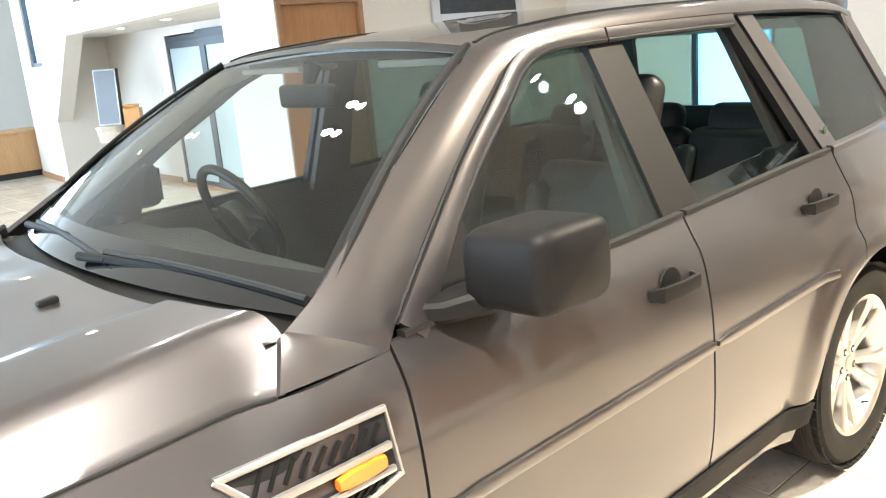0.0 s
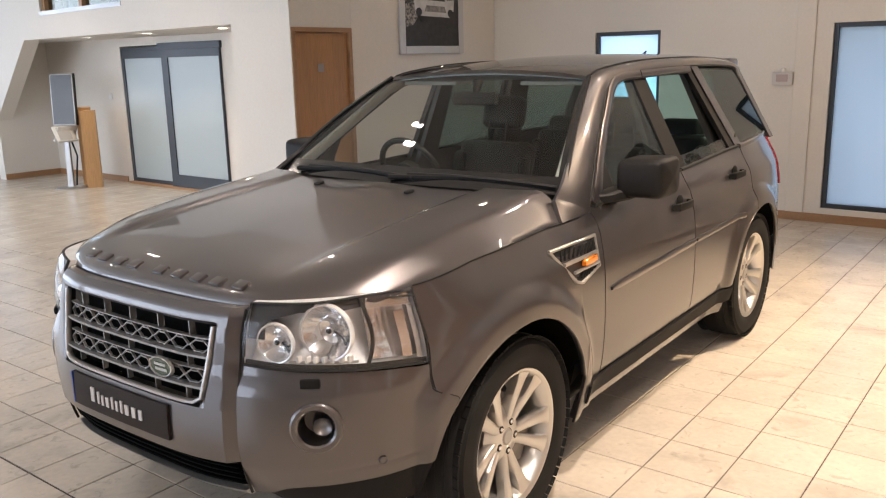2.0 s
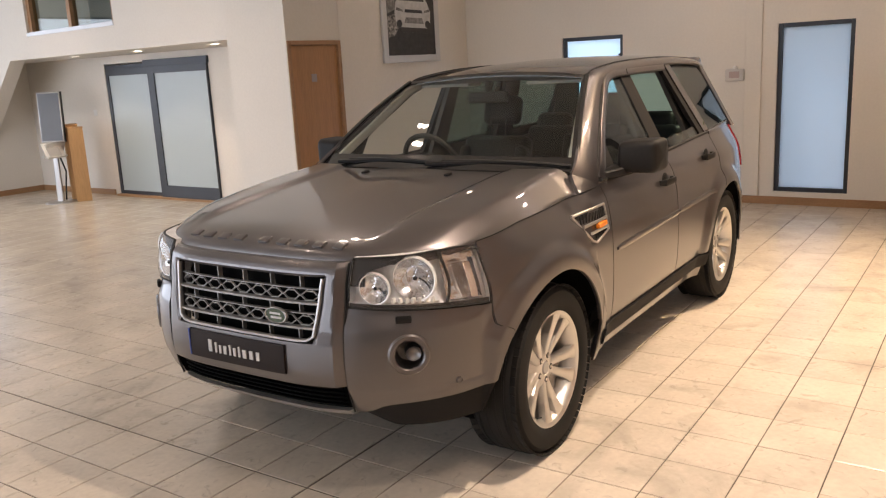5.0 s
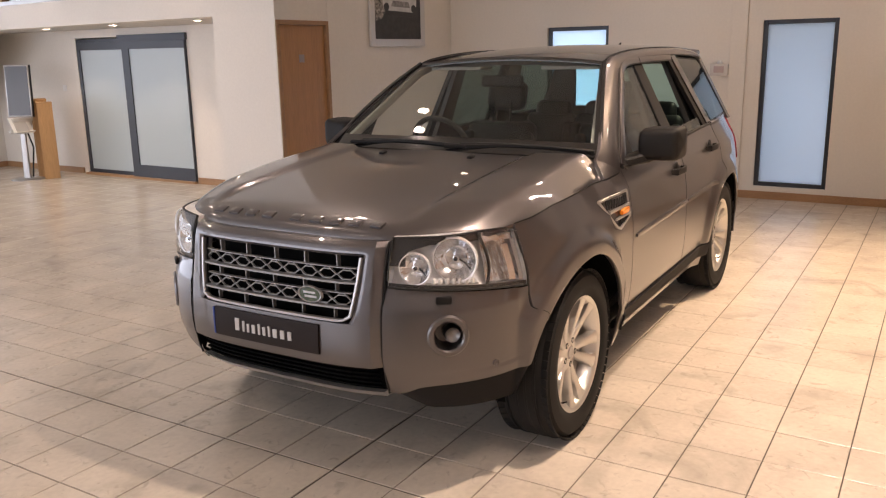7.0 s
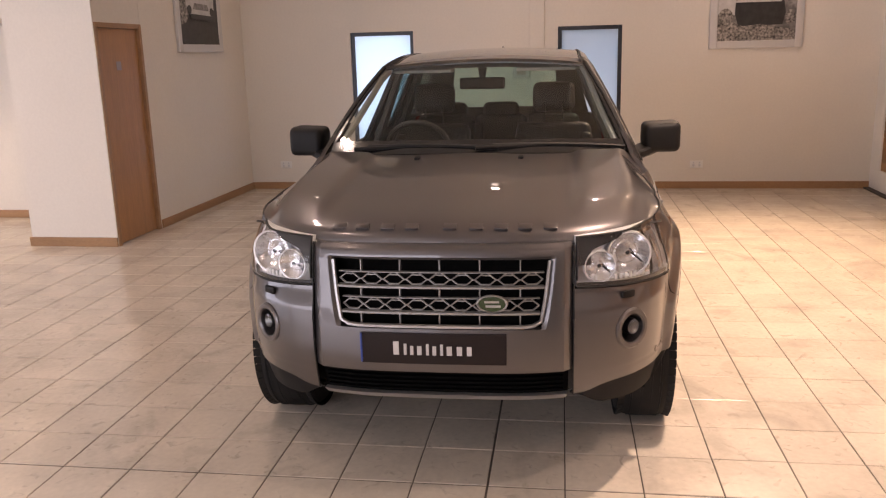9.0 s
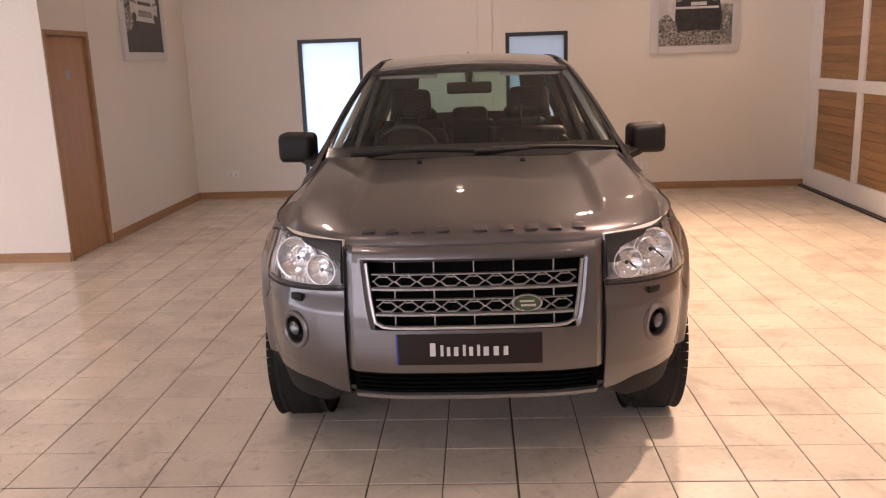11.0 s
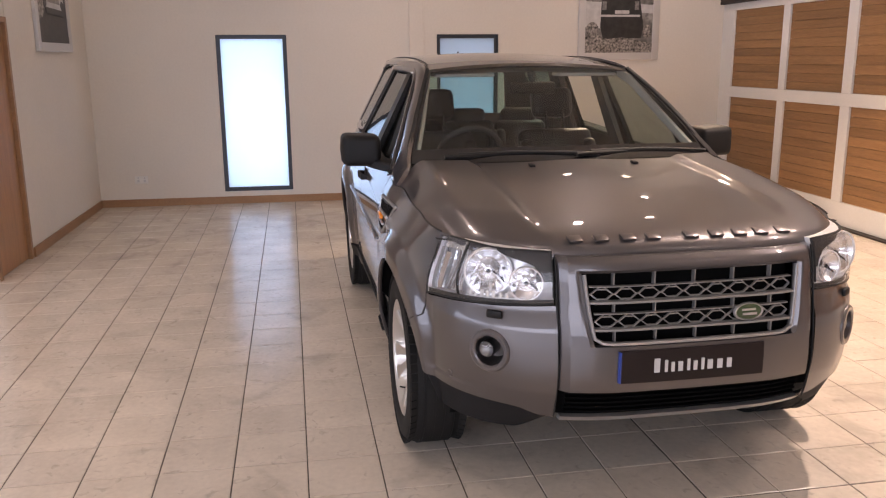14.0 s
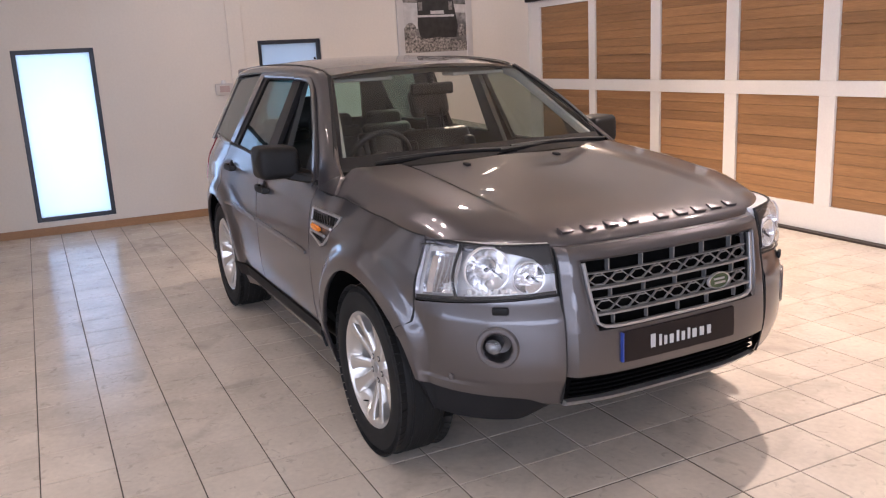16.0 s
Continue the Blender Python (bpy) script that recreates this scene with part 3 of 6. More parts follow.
plan = curve((-2.0, 0.76), (-1.85, 0.825), (-1.75, 0.868), (-1.6, 0.907), (-1.45, 0.929), (-1.33, 0.938), (-0.7, 0.932), (0, 0.93), (1, 0.932), (1.33, 0.942), (1.7, 0.915), (2.0, 0.862), (2.2, 0.78))
section = curve((0.15, -0.11), (0.3, -0.05), (0.45, -0.012), (0.6, 0), (0.77, 0), (0.86, -0.005), (0.95, -0.018), (1.02, -0.036), (1.08, -0.07), (1.17, -0.118))
belt = curve((-0.75, 1.085), (0.3, 1.115), (1.3, 1.15), (2.1, 1.165))
shut = curve((-1.84, 1.002), (-1.7, 1.018), (-1.5, 1.038), (-1.1, 1.055), (-0.69, 1.076))
nose = curve((0, -2.20), (0.3, -2.19), (0.48, -2.15), (0.6, -2.105), (0.69, -2.045), (0.75, -1.98), (0.79, -1.92), (0.82, -1.858), (0.842, -1.80), (0.862, -1.755), (0.88, -1.715))
nose_z = curve((0.25, 0.10), (0.32, 0.05), (0.42, 0.0), (0.55, -0.03), (0.66, -0.03), (0.76, -0.018), (0.83, -0.005), (0.93, 0.012), (1.02, 0.045))
roof_z = curve((-0.22, 1.598), (0.1, 1.643), (0.6, 1.678), (1.2, 1.685), (1.7, 1.672), (2.05, 1.635))


def side_y(x, z):
    y = plan(x) + section(z) - 0.03 * step(0.80, 1.0, z) * step(-1.5, -1.8, x)
    # the wings roll in to a flatter top beside the bonnet
    y -= 0.040 * step(0.90, 1.04, z) * step(-0.85, -1.02, x) * step(-1.74, -1.45, x)
    for xa in (-AX, AX):
        d = math.hypot(x - xa, z - HUB) - ARCH
        if d < 0.14 and z > 0.25:
            y += 0.030 * step(0.125, 0.045, max(d, 0.0))
    return y


def cabin_y(x, z):
    t = (z - 1.14) / 0.46
    return 0.822 - 0.205 * t - 0.025 * t * t - 0.05 * step(1.2, 2.1, x)


def arch_z(x, lo):
    for xa in (-AX, AX):
        if abs(x - xa) < ARCH:
            lo = max(lo, HUB + math.sqrt(ARCH**2 - (x - xa) ** 2))
    return lo


def call(f, *a):
    return f(*a) if callable(f) else f


def side_panel(name, s, xa, xb, zlo, zhi, nu, nv, material=PAINT, proud=0.0, thick=0.012, parent=None, label="", squeeze=1.0):
    def f(u, v):
        x = lerp(call(xa, v), call(xb, v), u)
        z = lerp(call(zlo, x), call(zhi, x), v**squeeze)
        return Vector((x, s * (side_y(x, z) + proud), z))

    return part(name, shell(f, nu, nv, thick, lambda p: (0, -s, 0)), material, parent or CAR, label, angle=50)


def fender_low(x):
    if x < -1.69:
        return max(arch_z(x, 0.0), lerp(0.700, 0.645, (x + 1.752) / 0.062))
    return arch_z(x, 0.26)


DOORS = {}
for s in (1, -1):
    side_panel("front_wing", s, lambda v: lerp(-1.749, -1.753, v), -0.697, fender_low, lambda x: shut(x), 80, 30)
    d1 = side_panel("front_door", s, -0.690, 0.303, 0.42, lambda x: belt(x), 30, 16)
    d2 = side_panel("rear_door", s, 0.311, lambda v: lerp(1.19, 1.215, v), lambda x: arch_z(x, 0.42), lambda x: belt(x), 40, 16)
    DOORS[s] = (d1, d2)
    side_panel("rear_quarter", s, lambda v: lerp(1.197, 1.223, v), 2.02, lambda x: arch_z(x, 0.52), lambda x: belt(x) + 0.004, 48, 16)
    side_panel("sill_cladding", s, -0.845, 0.87, 0.336, 0.412, 30, 8, SILL_TRIM, 0.012, 0.03)
    side_panel("sill_panel", s, -0.85, 0.86, 0.262, 0.340, 30, 5, PAINT, -0.014, 0.03)
    # black arch liners
    for xa in (-AX, AX):
        def liner(u, v, xa=xa):
            a = math.pi * lerp(-0.05, 1.05, u)
            return Vector((xa + 0.462 * math.cos(a), s * lerp(0.50, side_y(xa + 0.445 * math.cos(a), HUB + 0.445 * abs(math.sin(a))) - 0.012 - 0.08 * step(0.58, 0.45, HUB + 0.462 * math.sin(a)), v), HUB + 0.462 * math.sin(a)))
        part("arch_liner", grid(liner, 24, 2), VOID, CAR)
    # rolled lips round the wheel openings
    for xa, a0, a1 in ((-AX, 0.08, 0.80), (AX, 0.06, 0.86)):
        pts = []
        for k in range(25):
            a = math.pi * lerp(a0, a1, k / 24)
            x, z = xa + ARCH * math.cos(a), HUB + ARCH * math.sin(a)
            pts.append((x, s * (side_y(x, z) - 0.010), z))
        part("arch_lip", sweep(pts, 0.012, 0.022, (0, s, 0), 8), PAINT, CAR)
    # crease strip along the doors
    for dd, xa, xb in ((d1, -0.645, 0.295), (d2, 0.318, 1.02)):
        pts = [(x, s * (side_y(x, lerp(0.762, 0.795, (x + 0.65) / 1.7)) + 0.004), lerp(0.762, 0.795, (x + 0.65) / 1.7)) for x in [lerp(xa, xb, k / 12) for k in range(13)]]
        part("rubbing_strip", sweep(pts, 0.014, [0.014] + [0.03] * 11 + [0.026], (0, 0, 1), 8), PAINT, dd)
    # handles
    for dd, hx, hz in ((d1, 0.155, 0.978), (d2, 0.985, 1.022)):
        y = side_y(hx, hz)
        pts = [(hx - 0.105, y - 0.002, hz), (hx - 0.085, y + 0.026, hz + 0.001), (hx, y + 0.036, hz + 0.003), (hx + 0.06, y + 0.032, hz + 0.003), (hx + 0.085, y + 0.0, hz + 0.002)]
        h = part("handle", sweep([(a, s * b, c) for a, b, c in pts], [0.012, 0.016, 0.016, 0.016, 0.014], [0.028, 0.04, 0.036, 0.038, 0.03], (0, 0, 1), 10), BLACK_PLASTIC, dd, "black plastic door handle")
        cup = lathe([(0.0, 0.004), (0.036, 0.003), (0.046, 0.0), (0.047, -0.004)], (0, 0, 0), "y", 24)
        c = part("handle_cup", cup, BLACK_PLASTIC, dd)
        c.matrix_local = Matrix.Translation((hx - 0.01, s * (y - 0.001), hz)) @ Matrix.Diagonal((1.0, s, 1.05, 1))

# dark core behind the gaps, floor pan and sill boxes
core = box((-1.72, -0.50, 0.25), (2.02, 0.50, 0.42))
box((-0.86, -0.80, 0.27), (0.86, 0.80, 0.42), 0.03, core)
part("underbody", core, SEAL, CAR)
for s in (1, -1):
    def card(u, v):
        x = lerp(-0.86, 1.0, u)
        z = lerp(0.40, belt(x) - 0.005, v)
        return Vector((x, s * (side_y(x, z) - 0.045 - 0.03 * (1 - v)), z))
    part("door_card", grid(card, 14, 8), CABIN, CAR)
part("firewall", box((-0.86, -0.78, 0.4), (-0.82, 0.78, 1.08)), SEAL, CAR)
part("engine_bay_cover", box((-1.95, -0.47, 0.42), (-0.9, 0.47, 0.93), 0.02), SEAL, CAR)

# bonnet
bon_front = curve((0, -2.135), (0.3, -2.125), (0.5, -2.085), (0.64, -2.0), (0.73, -1.90), (0.79, -1.775))
bon_rear = curve((0, -0.985), (0.4, -0.965), (0.66, -0.915), (0.785, -0.862), (0.83, -0.892), (0.87, -0.930))
bon_mid = curve((0, 0.986), (0.018, 1.018), (0.10, 1.052), (0.3, 1.088), (0.6, 1.128), (1, 1.168))


def bonnet_at(u, v):
    xe = lerp(-1.775, -0.928, u)
    y = v * (side_y(xe, shut(xe)) - 0.004)
    a = abs(v)
    x = lerp(bon_front(abs(y)), bon_rear(abs(y)), u)
    shoulder = 0.018 * step(0.56, 0.63, a) * step(0.04, 0.25, u)
    top = bon_mid(u) + shoulder - 0.010 * a * a + 0.008 * step(0.35, 0.0, a) * u
    r = min(max((a - 0.868) / 0.132, 0.0), 1.0) ** 1.08
    return Vector((x, y, lerp(top, shut(x) + 0.002, r)))


bonnet = part("bonnet", shell(lambda u, v: bonnet_at(u**1.15, -1 + 2 * v), 44, 84, 0.012, lambda p: (0, 0, -1)), PAINT, CAR, angle=50)
for s in (1, -1):
    part("bonnet_gap", sweep([(x, s * (side_y(x, shut(x)) - 0.001), shut(x) + 0.0035) for x in [lerp(-1.752, -0.93, k / 24) for k in range(25)]], 0.007, 0.006, (0, 0, 1), 6), SEAL, CAR)
part("bonnet_seal", grid(lambda u, v: Vector((lerp(bon_front(abs(-0.83 + 1.66 * v)) + 0.02, bon_front(abs(-0.83 + 1.66 * v)) - 0.012, u), -0.83 + 1.66 * v, 0.974 + 0.02 * abs(-1 + 2 * v) ** 3)), 1, 30), SEAL, CAR)
# raised lettering bar blocks along the bonnet's front edge
for k, yy in enumerate((0.385, 0.295, 0.20, 0.11, -0.03, -0.125, -0.215, -0.30, -0.39)):
    u = 0.042
    p = bonnet_at(u, yy / 0.79)
    q = bonnet_at(u + 0.02, yy / 0.79)
    d = (q - p).normalized()
    n = d.cross(Vector((0, 1, 0))).normalized()
    n = n if n.z > 0 else -n
    bl = part("letter_block", box((-0.019, -0.025, -0.002), (0.019, 0.025, 0.008), 0.002), PAINT, bonnet)
    bl.matrix_local = Matrix((( d.x, 0, n.x, p.x), (d.y, 1, n.y, p.y), (d.z, 0, n.z, p.z), (0, 0, 0, 1)))
for yy in (0.26, -0.26):
    p = bonnet_at(0.915, yy / 0.863)
    bm = box((-0.022, -0.013, -0.002), (0.02, 0.013, 0.012), 0.005)
    j = part("washer_jet", bm, BLACK_PLASTIC, bonnet)
    j.matrix_local = Matrix.Translation(p) @ pose(0, 0, 0, 0, -8, 0)

# scuttle panel under the wipers
part("scuttle", grid(lambda u, v: Vector((lerp(bon_rear(abs(-0.80 + 1.60 * v)) - 0.01, bon_rear(abs(-0.80 + 1.60 * v)) + 0.12, u), -0.80 + 1.60 * v, lerp(1.140, 1.165, u) - 0.01 * abs(-1 + 2 * v) ** 2 - 0.015 * abs(-1 + 2 * v) ** 8)), 4, 40), BLACK_PLASTIC, CAR)

# windscreen


def screen_at(u, v, off=0.0):
    w = lerp(0.79, 0.572, u)
    y = v * w
    x = lerp(lerp(-0.93, -0.80, v * v), lerp(-0.135, -0.165, v * v), u)
    z = lerp(lerp(1.163, 1.150, v * v), lerp(1.618, 1.585, v * v), u)
    b = 0.028 * math.sin(math.pi * u) + off
    return Vector((x - 0.5 * b, y, z + 0.86 * b))


glass = part("windscreen", grid(lambda u, v: screen_at(u, -1 + 2 * v), 14, 24), GLASS_CAR, CAR, "clear windscreen glass")


def frit(u, v):
    """A black border band; u runs round the edge, v inwards."""
    k = u * 4
    e = 0.055 * v
    if k < 1:
        a, b = lerp(0, 1, k), -1
        return screen_at(lerp(e * 2.1, 1 - e * 0.8, a), -1 + e * 0.55, 0.003)
    if k < 2:
        return screen_at(1 - e * 0.8, lerp(-1 + e * 0.55, 1 - e * 0.55, k - 1), 0.003)
    if k < 3:
        return screen_at(lerp(1 - e * 0.8, e * 2.1, k - 2), 1 - e * 0.55, 0.003)
    return screen_at(e * 2.1, lerp(1 - e * 0.55, -1 + e * 0.55, k - 3), 0.003)


part("screen_border", grid(frit, 80, 2), GLOSS_BLACK, glass, "black printed border")
for y0, tip, s in ((0.62, -0.10, 1), (-0.02, -0.72, 1)):
    a, b = screen_at(0.02, y0 / 0.79, 0.02), screen_at(0.075, tip / 0.76, 0.016)
    bm = cyl(a, lerp(a, b, 0.55), 0.011, 0.008, 10)
    blade = part("wiper", bm, BLACK_PLASTIC, CAR, "black wiper arm")
    m0, m1 = screen_at(0.055, (y0 - 0.08) / 0.77, 0.010), screen_at(0.035, (tip - 0.03) / 0.77, 0.010)
    part("wiper_blade", sweep([lerp(m0, m1, k / 8) + Vector((-0.004, 0, 0.01)) * math.sin(math.pi * k / 8) for k in range(9)], 0.014, 0.022, (-0.5, 0, 0.86), 6, cyl(lerp(a, b, 0.5), lerp(m0, m1, 0.5) + Vector((0, 0, 0.012)), 0.007, 0.006, 8)), SEAL, blade)

# side frame: inner edge along glass and roof, outer edge along the doors
IN_EDGE = [(-0.865, 0.800, 1.150), (-0.78, 0.786, 1.200), (-0.62, 0.736, 1.305), (-0.42, 0.672, 1.432), (-0.25, 0.616, 1.535), (-0.14, 0.585, 1.592), (0.02, 0.570, 1.620), (0.4, 0.570, 1.647), (1.0, 0.570, 1.656), (1.5, 0.560, 1.645), (1.85, 0.545, 1.622), (2.03, 0.535, 1.592)]
OUT_EDGE = [(-0.697, 0.862, 1.074), (-0.665, 0.846, 1.112), (-0.545, 0.793, 1.215), (-0.36, 0.725, 1.362), (-0.19, 0.664, 1.478), (-0.08, 0.634, 1.548), (0.06, 0.618, 1.586), (0.4, 0.614, 1.606), (1.0, 0.612, 1.613), (1.5, 0.600, 1.607), (1.85, 0.580, 1.587), (2.03, 0.562, 1.552)]
in_c = [curve(*[(k, p[a]) for k, p in enumerate(IN_EDGE)]) for a in range(3)]
out_c = [curve(*[(k, p[a]) for k, p in enumerate(OUT_EDGE)]) for a in range(3)]


def edge_in(k, s):
    return in_c[0](k), s * in_c[1](k), in_c[2](k)


def edge_out(k, s):
    return out_c[0](k), s * out_c[1](k), out_c[2](k)


def frame_at(k, v, s):
    p = Vector(edge_in(k, s)).lerp(Vector(edge_out(k, s)), v)
    b = 0.010 * math.sin(math.pi * v)
    return p + Vector((-0.2 * b, s * 0.7 * b, 0.6 * b))


def below_frame(k, d, s, out=0.0):
    """A point d metres past the frame's outer edge, in the plane of the side glass."""
    a, b = Vector(edge_in(k, s)), Vector(edge_out(k, s))
    p = b + (b - a).normalized() * d
    return Vector((p.x, s * (cabin_y(p.x, p.z) + out), p.z))


# roof, roof rails that run on as windscreen pillars, drain strips
part("roof", shell(lambda u, v: Vector((lerp(-0.155 + 0.03 * (1 - (2 * v - 1) ** 2), 2.02, u), (-1 + 2 * v) * (in_c[1](float(np.interp(lerp(-0.16, 2.02, u), [p[0] for p in IN_EDGE], range(12)))) - 0.004), roof_z(lerp(-0.16, 2.02, u)) - 0.030 * (2 * v - 1) ** 2 + 0.0 * u)), 30, 20, 0.012, lambda p: (0, 0, -1)), PAINT, CAR, angle=50)
for s in (1, -1):
    foot = lambda v: Vector((-0.876, s * 0.803, 1.146)).lerp(Vector((-0.926, s * 0.862, 1.072)), v)
    bm = shell(lambda u, v: frame_at(u * 11, v, s), 60, 6, 0.02, lambda p: (0, -s * 0.8, -0.5))
    merge(bm, shell(lambda u, v: foot(v).lerp(frame_at(0, v, s), u) + Vector((0, s * 0.006, 0.003)) * 0.5 * math.sin(math.pi * u), 6, 6, 0.02, lambda p: (0, -s * 0.8, -0.5)))
    strip = part("side_frame", bm, PAINT, CAR, angle=60)
    part("roof_strip", sweep([Vector(edge_in(k, s)) + Vector((0, -s * 0.010, 0.002)) for k in [5 + 6 * q / 24 for q in range(25)]], 0.012, 0.006, (0, 0, 1), 6), SEAL, strip)
    # bright edge trim beside the windscreen
    part("screen_trim", sweep([screen_at(u, s * 1.012, 0.006) for u in [k / 10 for k in range(11)]], 0.02, 0.014, (-0.5, 0, 0.86), 6), SEAL, CAR)


def cabin_poly(name, s, pts, off, thick, material, parent=None, label=""):
    out = [(x, s * (cabin_y(x, z) + off), z) for x, z in pts]
    return part(name, prism(out, (0, -s * thick, 0)), material, parent or CAR, label, smooth=False)


for s in (1, -1):
    d1, d2 = DOORS[s]
    # pillars between the windows
    cabin_poly("centre_pillar", s, [(0.245, 1.10), (0.415, 1.10), (0.388, 1.578), (0.237, 1.578)], -0.004, 0.03, PILLAR)
    cabin_poly("rear_door_pillar", s, [(1.115, 1.13), (1.195, 1.135), (1.03, 1.60), (0.965, 1.60)], -0.002, 0.03, PILLAR)
    cabin_poly("rear_pillar", s, [(1.20, 1.12), (1.315, 1.12), (1.135, 1.61), (1.035, 1.61)], 0.008, 0.05, PAINT)
    cabin_poly("tail_pillar", s, [(2.025, 1.13), (2.10, 1.13), (2.0, 1.59), (1.905, 1.61)], 0.004, 0.05, PAINT)
    cabin_poly("mirror_sail", s, [(-0.655, 1.078), (-0.43, 1.09), (-0.415, 1.285), (-0.50, 1.215)], 0.010, 0.03, BLACK_PLASTIC)
    # door window frames
    ks1 = [1 + 5.78 * q / 22 for q in range(23)]
    ks2 = [6.80 + 1.18 * q / 10 for q in range(11)]
    for dd, ks in ((d1, ks1), (d2, ks2)):
        fw = [0.040 + 0.030 * step(3.2, 1.0, k) for k in ks]
        part("window_frame", sweep([below_frame(k, 0.006 + w / 2, s, 0.010) for k, w in zip(ks, fw)], fw, 0.020, [(0, s, 0.3)] * len(ks), 8), PAINT, dd)
        part("frame_gap", sweep([below_frame(k, 0.003, s, 0.004) for k in ks], 0.010, 0.014, [(0, s, 0.3)] * len(ks), 6), SEAL, dd)
        part("window_seal", sweep([below_frame(k, 0.052, s, 0.008) for k in ks], 0.014, 0.014, [(0, s, 0.3)] * len(ks), 6), SEAL, dd)
    for dd, xa, xb in ((d1, -0.66, 0.30), (d2, 0.315, 1.2)):
        pts = [(x, s * (side_y(x, belt(x)) - 0.004), belt(x) + 0.006) for x in [lerp(xa, xb, k / 8) for k in range(9)]]
        part("waist_seal", sweep(pts, 0.024, 0.016, (0, 0, 1), 6), SEAL, dd)
    # glass: the driver's front window is right down, the passenger's rear one half down
    front = [(-0.62, 1.09), (0.26, 1.115)] + [(p.x, p.z) for p in [below_frame(k, 0.05, s) for k in (6.5, 6.0, 5.5, 5.0, 4.0, 3.0, 2.0, 1.5)]]
    rear = [(0.40, 1.12), (1.125, 1.14), (0.985, 1.60), (0.39, 1.595)]
    if s < 0:
        cabin_poly("front_door_glass", s, front, -0.012, 0.004, GLASS_SIDE, d1, "closed tinted side window")
        cabin_poly("rear_door_glass", s, [(0.40, 1.12), (1.125, 1.14), (1.105, 1.205), (0.40, 1.175)], -0.012, 0.004, GLASS_SIDE, d2, "side window lowered most of the way")
    else:
        cabin_poly("rear_door_glass", s, rear, -0.012, 0.004, GLASS_DARK, d2, "closed tinted side window")
    cabin_poly("quarter_glass", s, [(1.30, 1.15), (2.035, 1.165), (1.91, 1.612), (1.125, 1.612)], -0.004, 0.004, GLASS_DARK, None, "dark tinted fixed side glass")
    # belt ledge behind the doors
    pts = [(x, s * (side_y(x, belt(x)) - 0.012), belt(x) + 0.002) for x in [lerp(1.22, 2.02, k / 8) for k in range(9)]]
    part("belt_moulding", sweep(pts, 0.04, 0.03, (0, 0, 1), 8), PAINT, CAR)
    badge = part("side_badge", lathe([(0.0, 0.004), (0.012, 0.003), (0.015, 0.0)], (0, 0, 0), "y", 16), GREEN_ENAMEL, CAR, "tiny green badge")
    badge.matrix_local = Matrix.Translation((1.245, s * (cabin_y(1.245, 1.21) + 0.009), 1.21)) @ Matrix.Diagonal((1, s, 1, 1))

# tail
tail_x = curve((0.40, 2.16), (0.65, 2.20), (0.95, 2.17), (1.14, 2.11))
part("tailgate", shell(lambda u, v: Vector((tail_x(lerp(0.62, 1.15, v)) - 0.10 * abs(-1 + 2 * u) ** 3, (-1 + 2 * u) * 0.70, lerp(0.62, 1.15, v))), 20, 10, 0.02, lambda p: (-1, 0, 0)), PAINT, CAR)
part("tail_header", box((1.88, -0.54, 1.575), (2.06, 0.54, 1.64), 0.02), PAINT, CAR)
part("rear_window", grid(lambda u, v: Vector((lerp(2.10, 1.96, v), (-1 + 2 * u) * lerp(0.66, 0.54, v), lerp(1.14, 1.59, v))), 4, 4), GLASS_REAR, CAR, "rear window glass")
for s in (1, -1):
    part("tail_corner", shell(lambda u, v: Vector((lerp(2.0, tail_x(lerp(0.55, 1.15, v)) - 0.10, math.sin(u * math.pi / 2)), s * lerp(side_y(2.0, lerp(0.55, 1.15, v)), 0.70, 1 - math.cos(u * math.pi / 2)), lerp(0.55, 1.15, v))), 8, 10, 0.015, lambda p: (-0.7, -0.7 * s, 0)), PAINT, CAR)
    part("tail_lamp", shell(lambda u, v: Vector((lerp(1.97, tail_x(lerp(0.84, 1.14, v)) - 0.09, math.sin(u * math.pi / 2)) + 0.004, s * (lerp(side_y(1.97, lerp(0.84, 1.14, v)), 0.68, 1 - math.cos(u * math.pi / 2)) + 0.008), lerp(0.84, 1.14, v))), 8, 6, 0.02, lambda p: (-0.7, -0.7 * s, 0)), RED_LENS, CAR, "red rear lamp")
part("rear_bumper", shell(lambda u, v: Vector((2.24 - 0.46 * abs(-1 + 2 * u) ** 5 - 0.03 * abs(v - 0.5), (-1 + 2 * u) * 0.925, lerp(0.32, 0.60, v))), 30, 8, 0.03, lambda p: (-1, 0, 0)), PAINT, CAR)
part("rear_valance", shell(lambda u, v: Vector((2.20 - 0.42 * abs(-1 + 2 * u) ** 5, (-1 + 2 * u) * 0.90, lerp(0.22, 0.34, v))), 20, 3, 0.03, lambda p: (-1, 0, 0)), TRIM, CAR)
part("aerial", cyl((1.75, 0.0, roof_z(1.75) - 0.005), (1.80, 0.0, roof_z(1.75) + 0.028), 0.016, 0.005, 10), BLACK_PLASTIC, CAR)

# ---- front of the car ----


def arc_table(y0, y1, n=60):
    pts = [(lerp(y0, y1, k / n), nose(lerp(y0, y1, k / n))) for k in range(n + 1)]
    acc = [0.0]
    for a, b in zip(pts, pts[1:]):
        acc.append(acc[-1] + math.hypot(b[0] - a[0], b[1] - a[1]))
    return lambda t: float(np.interp(t * acc[-1], acc, [p[0] for p in pts]))


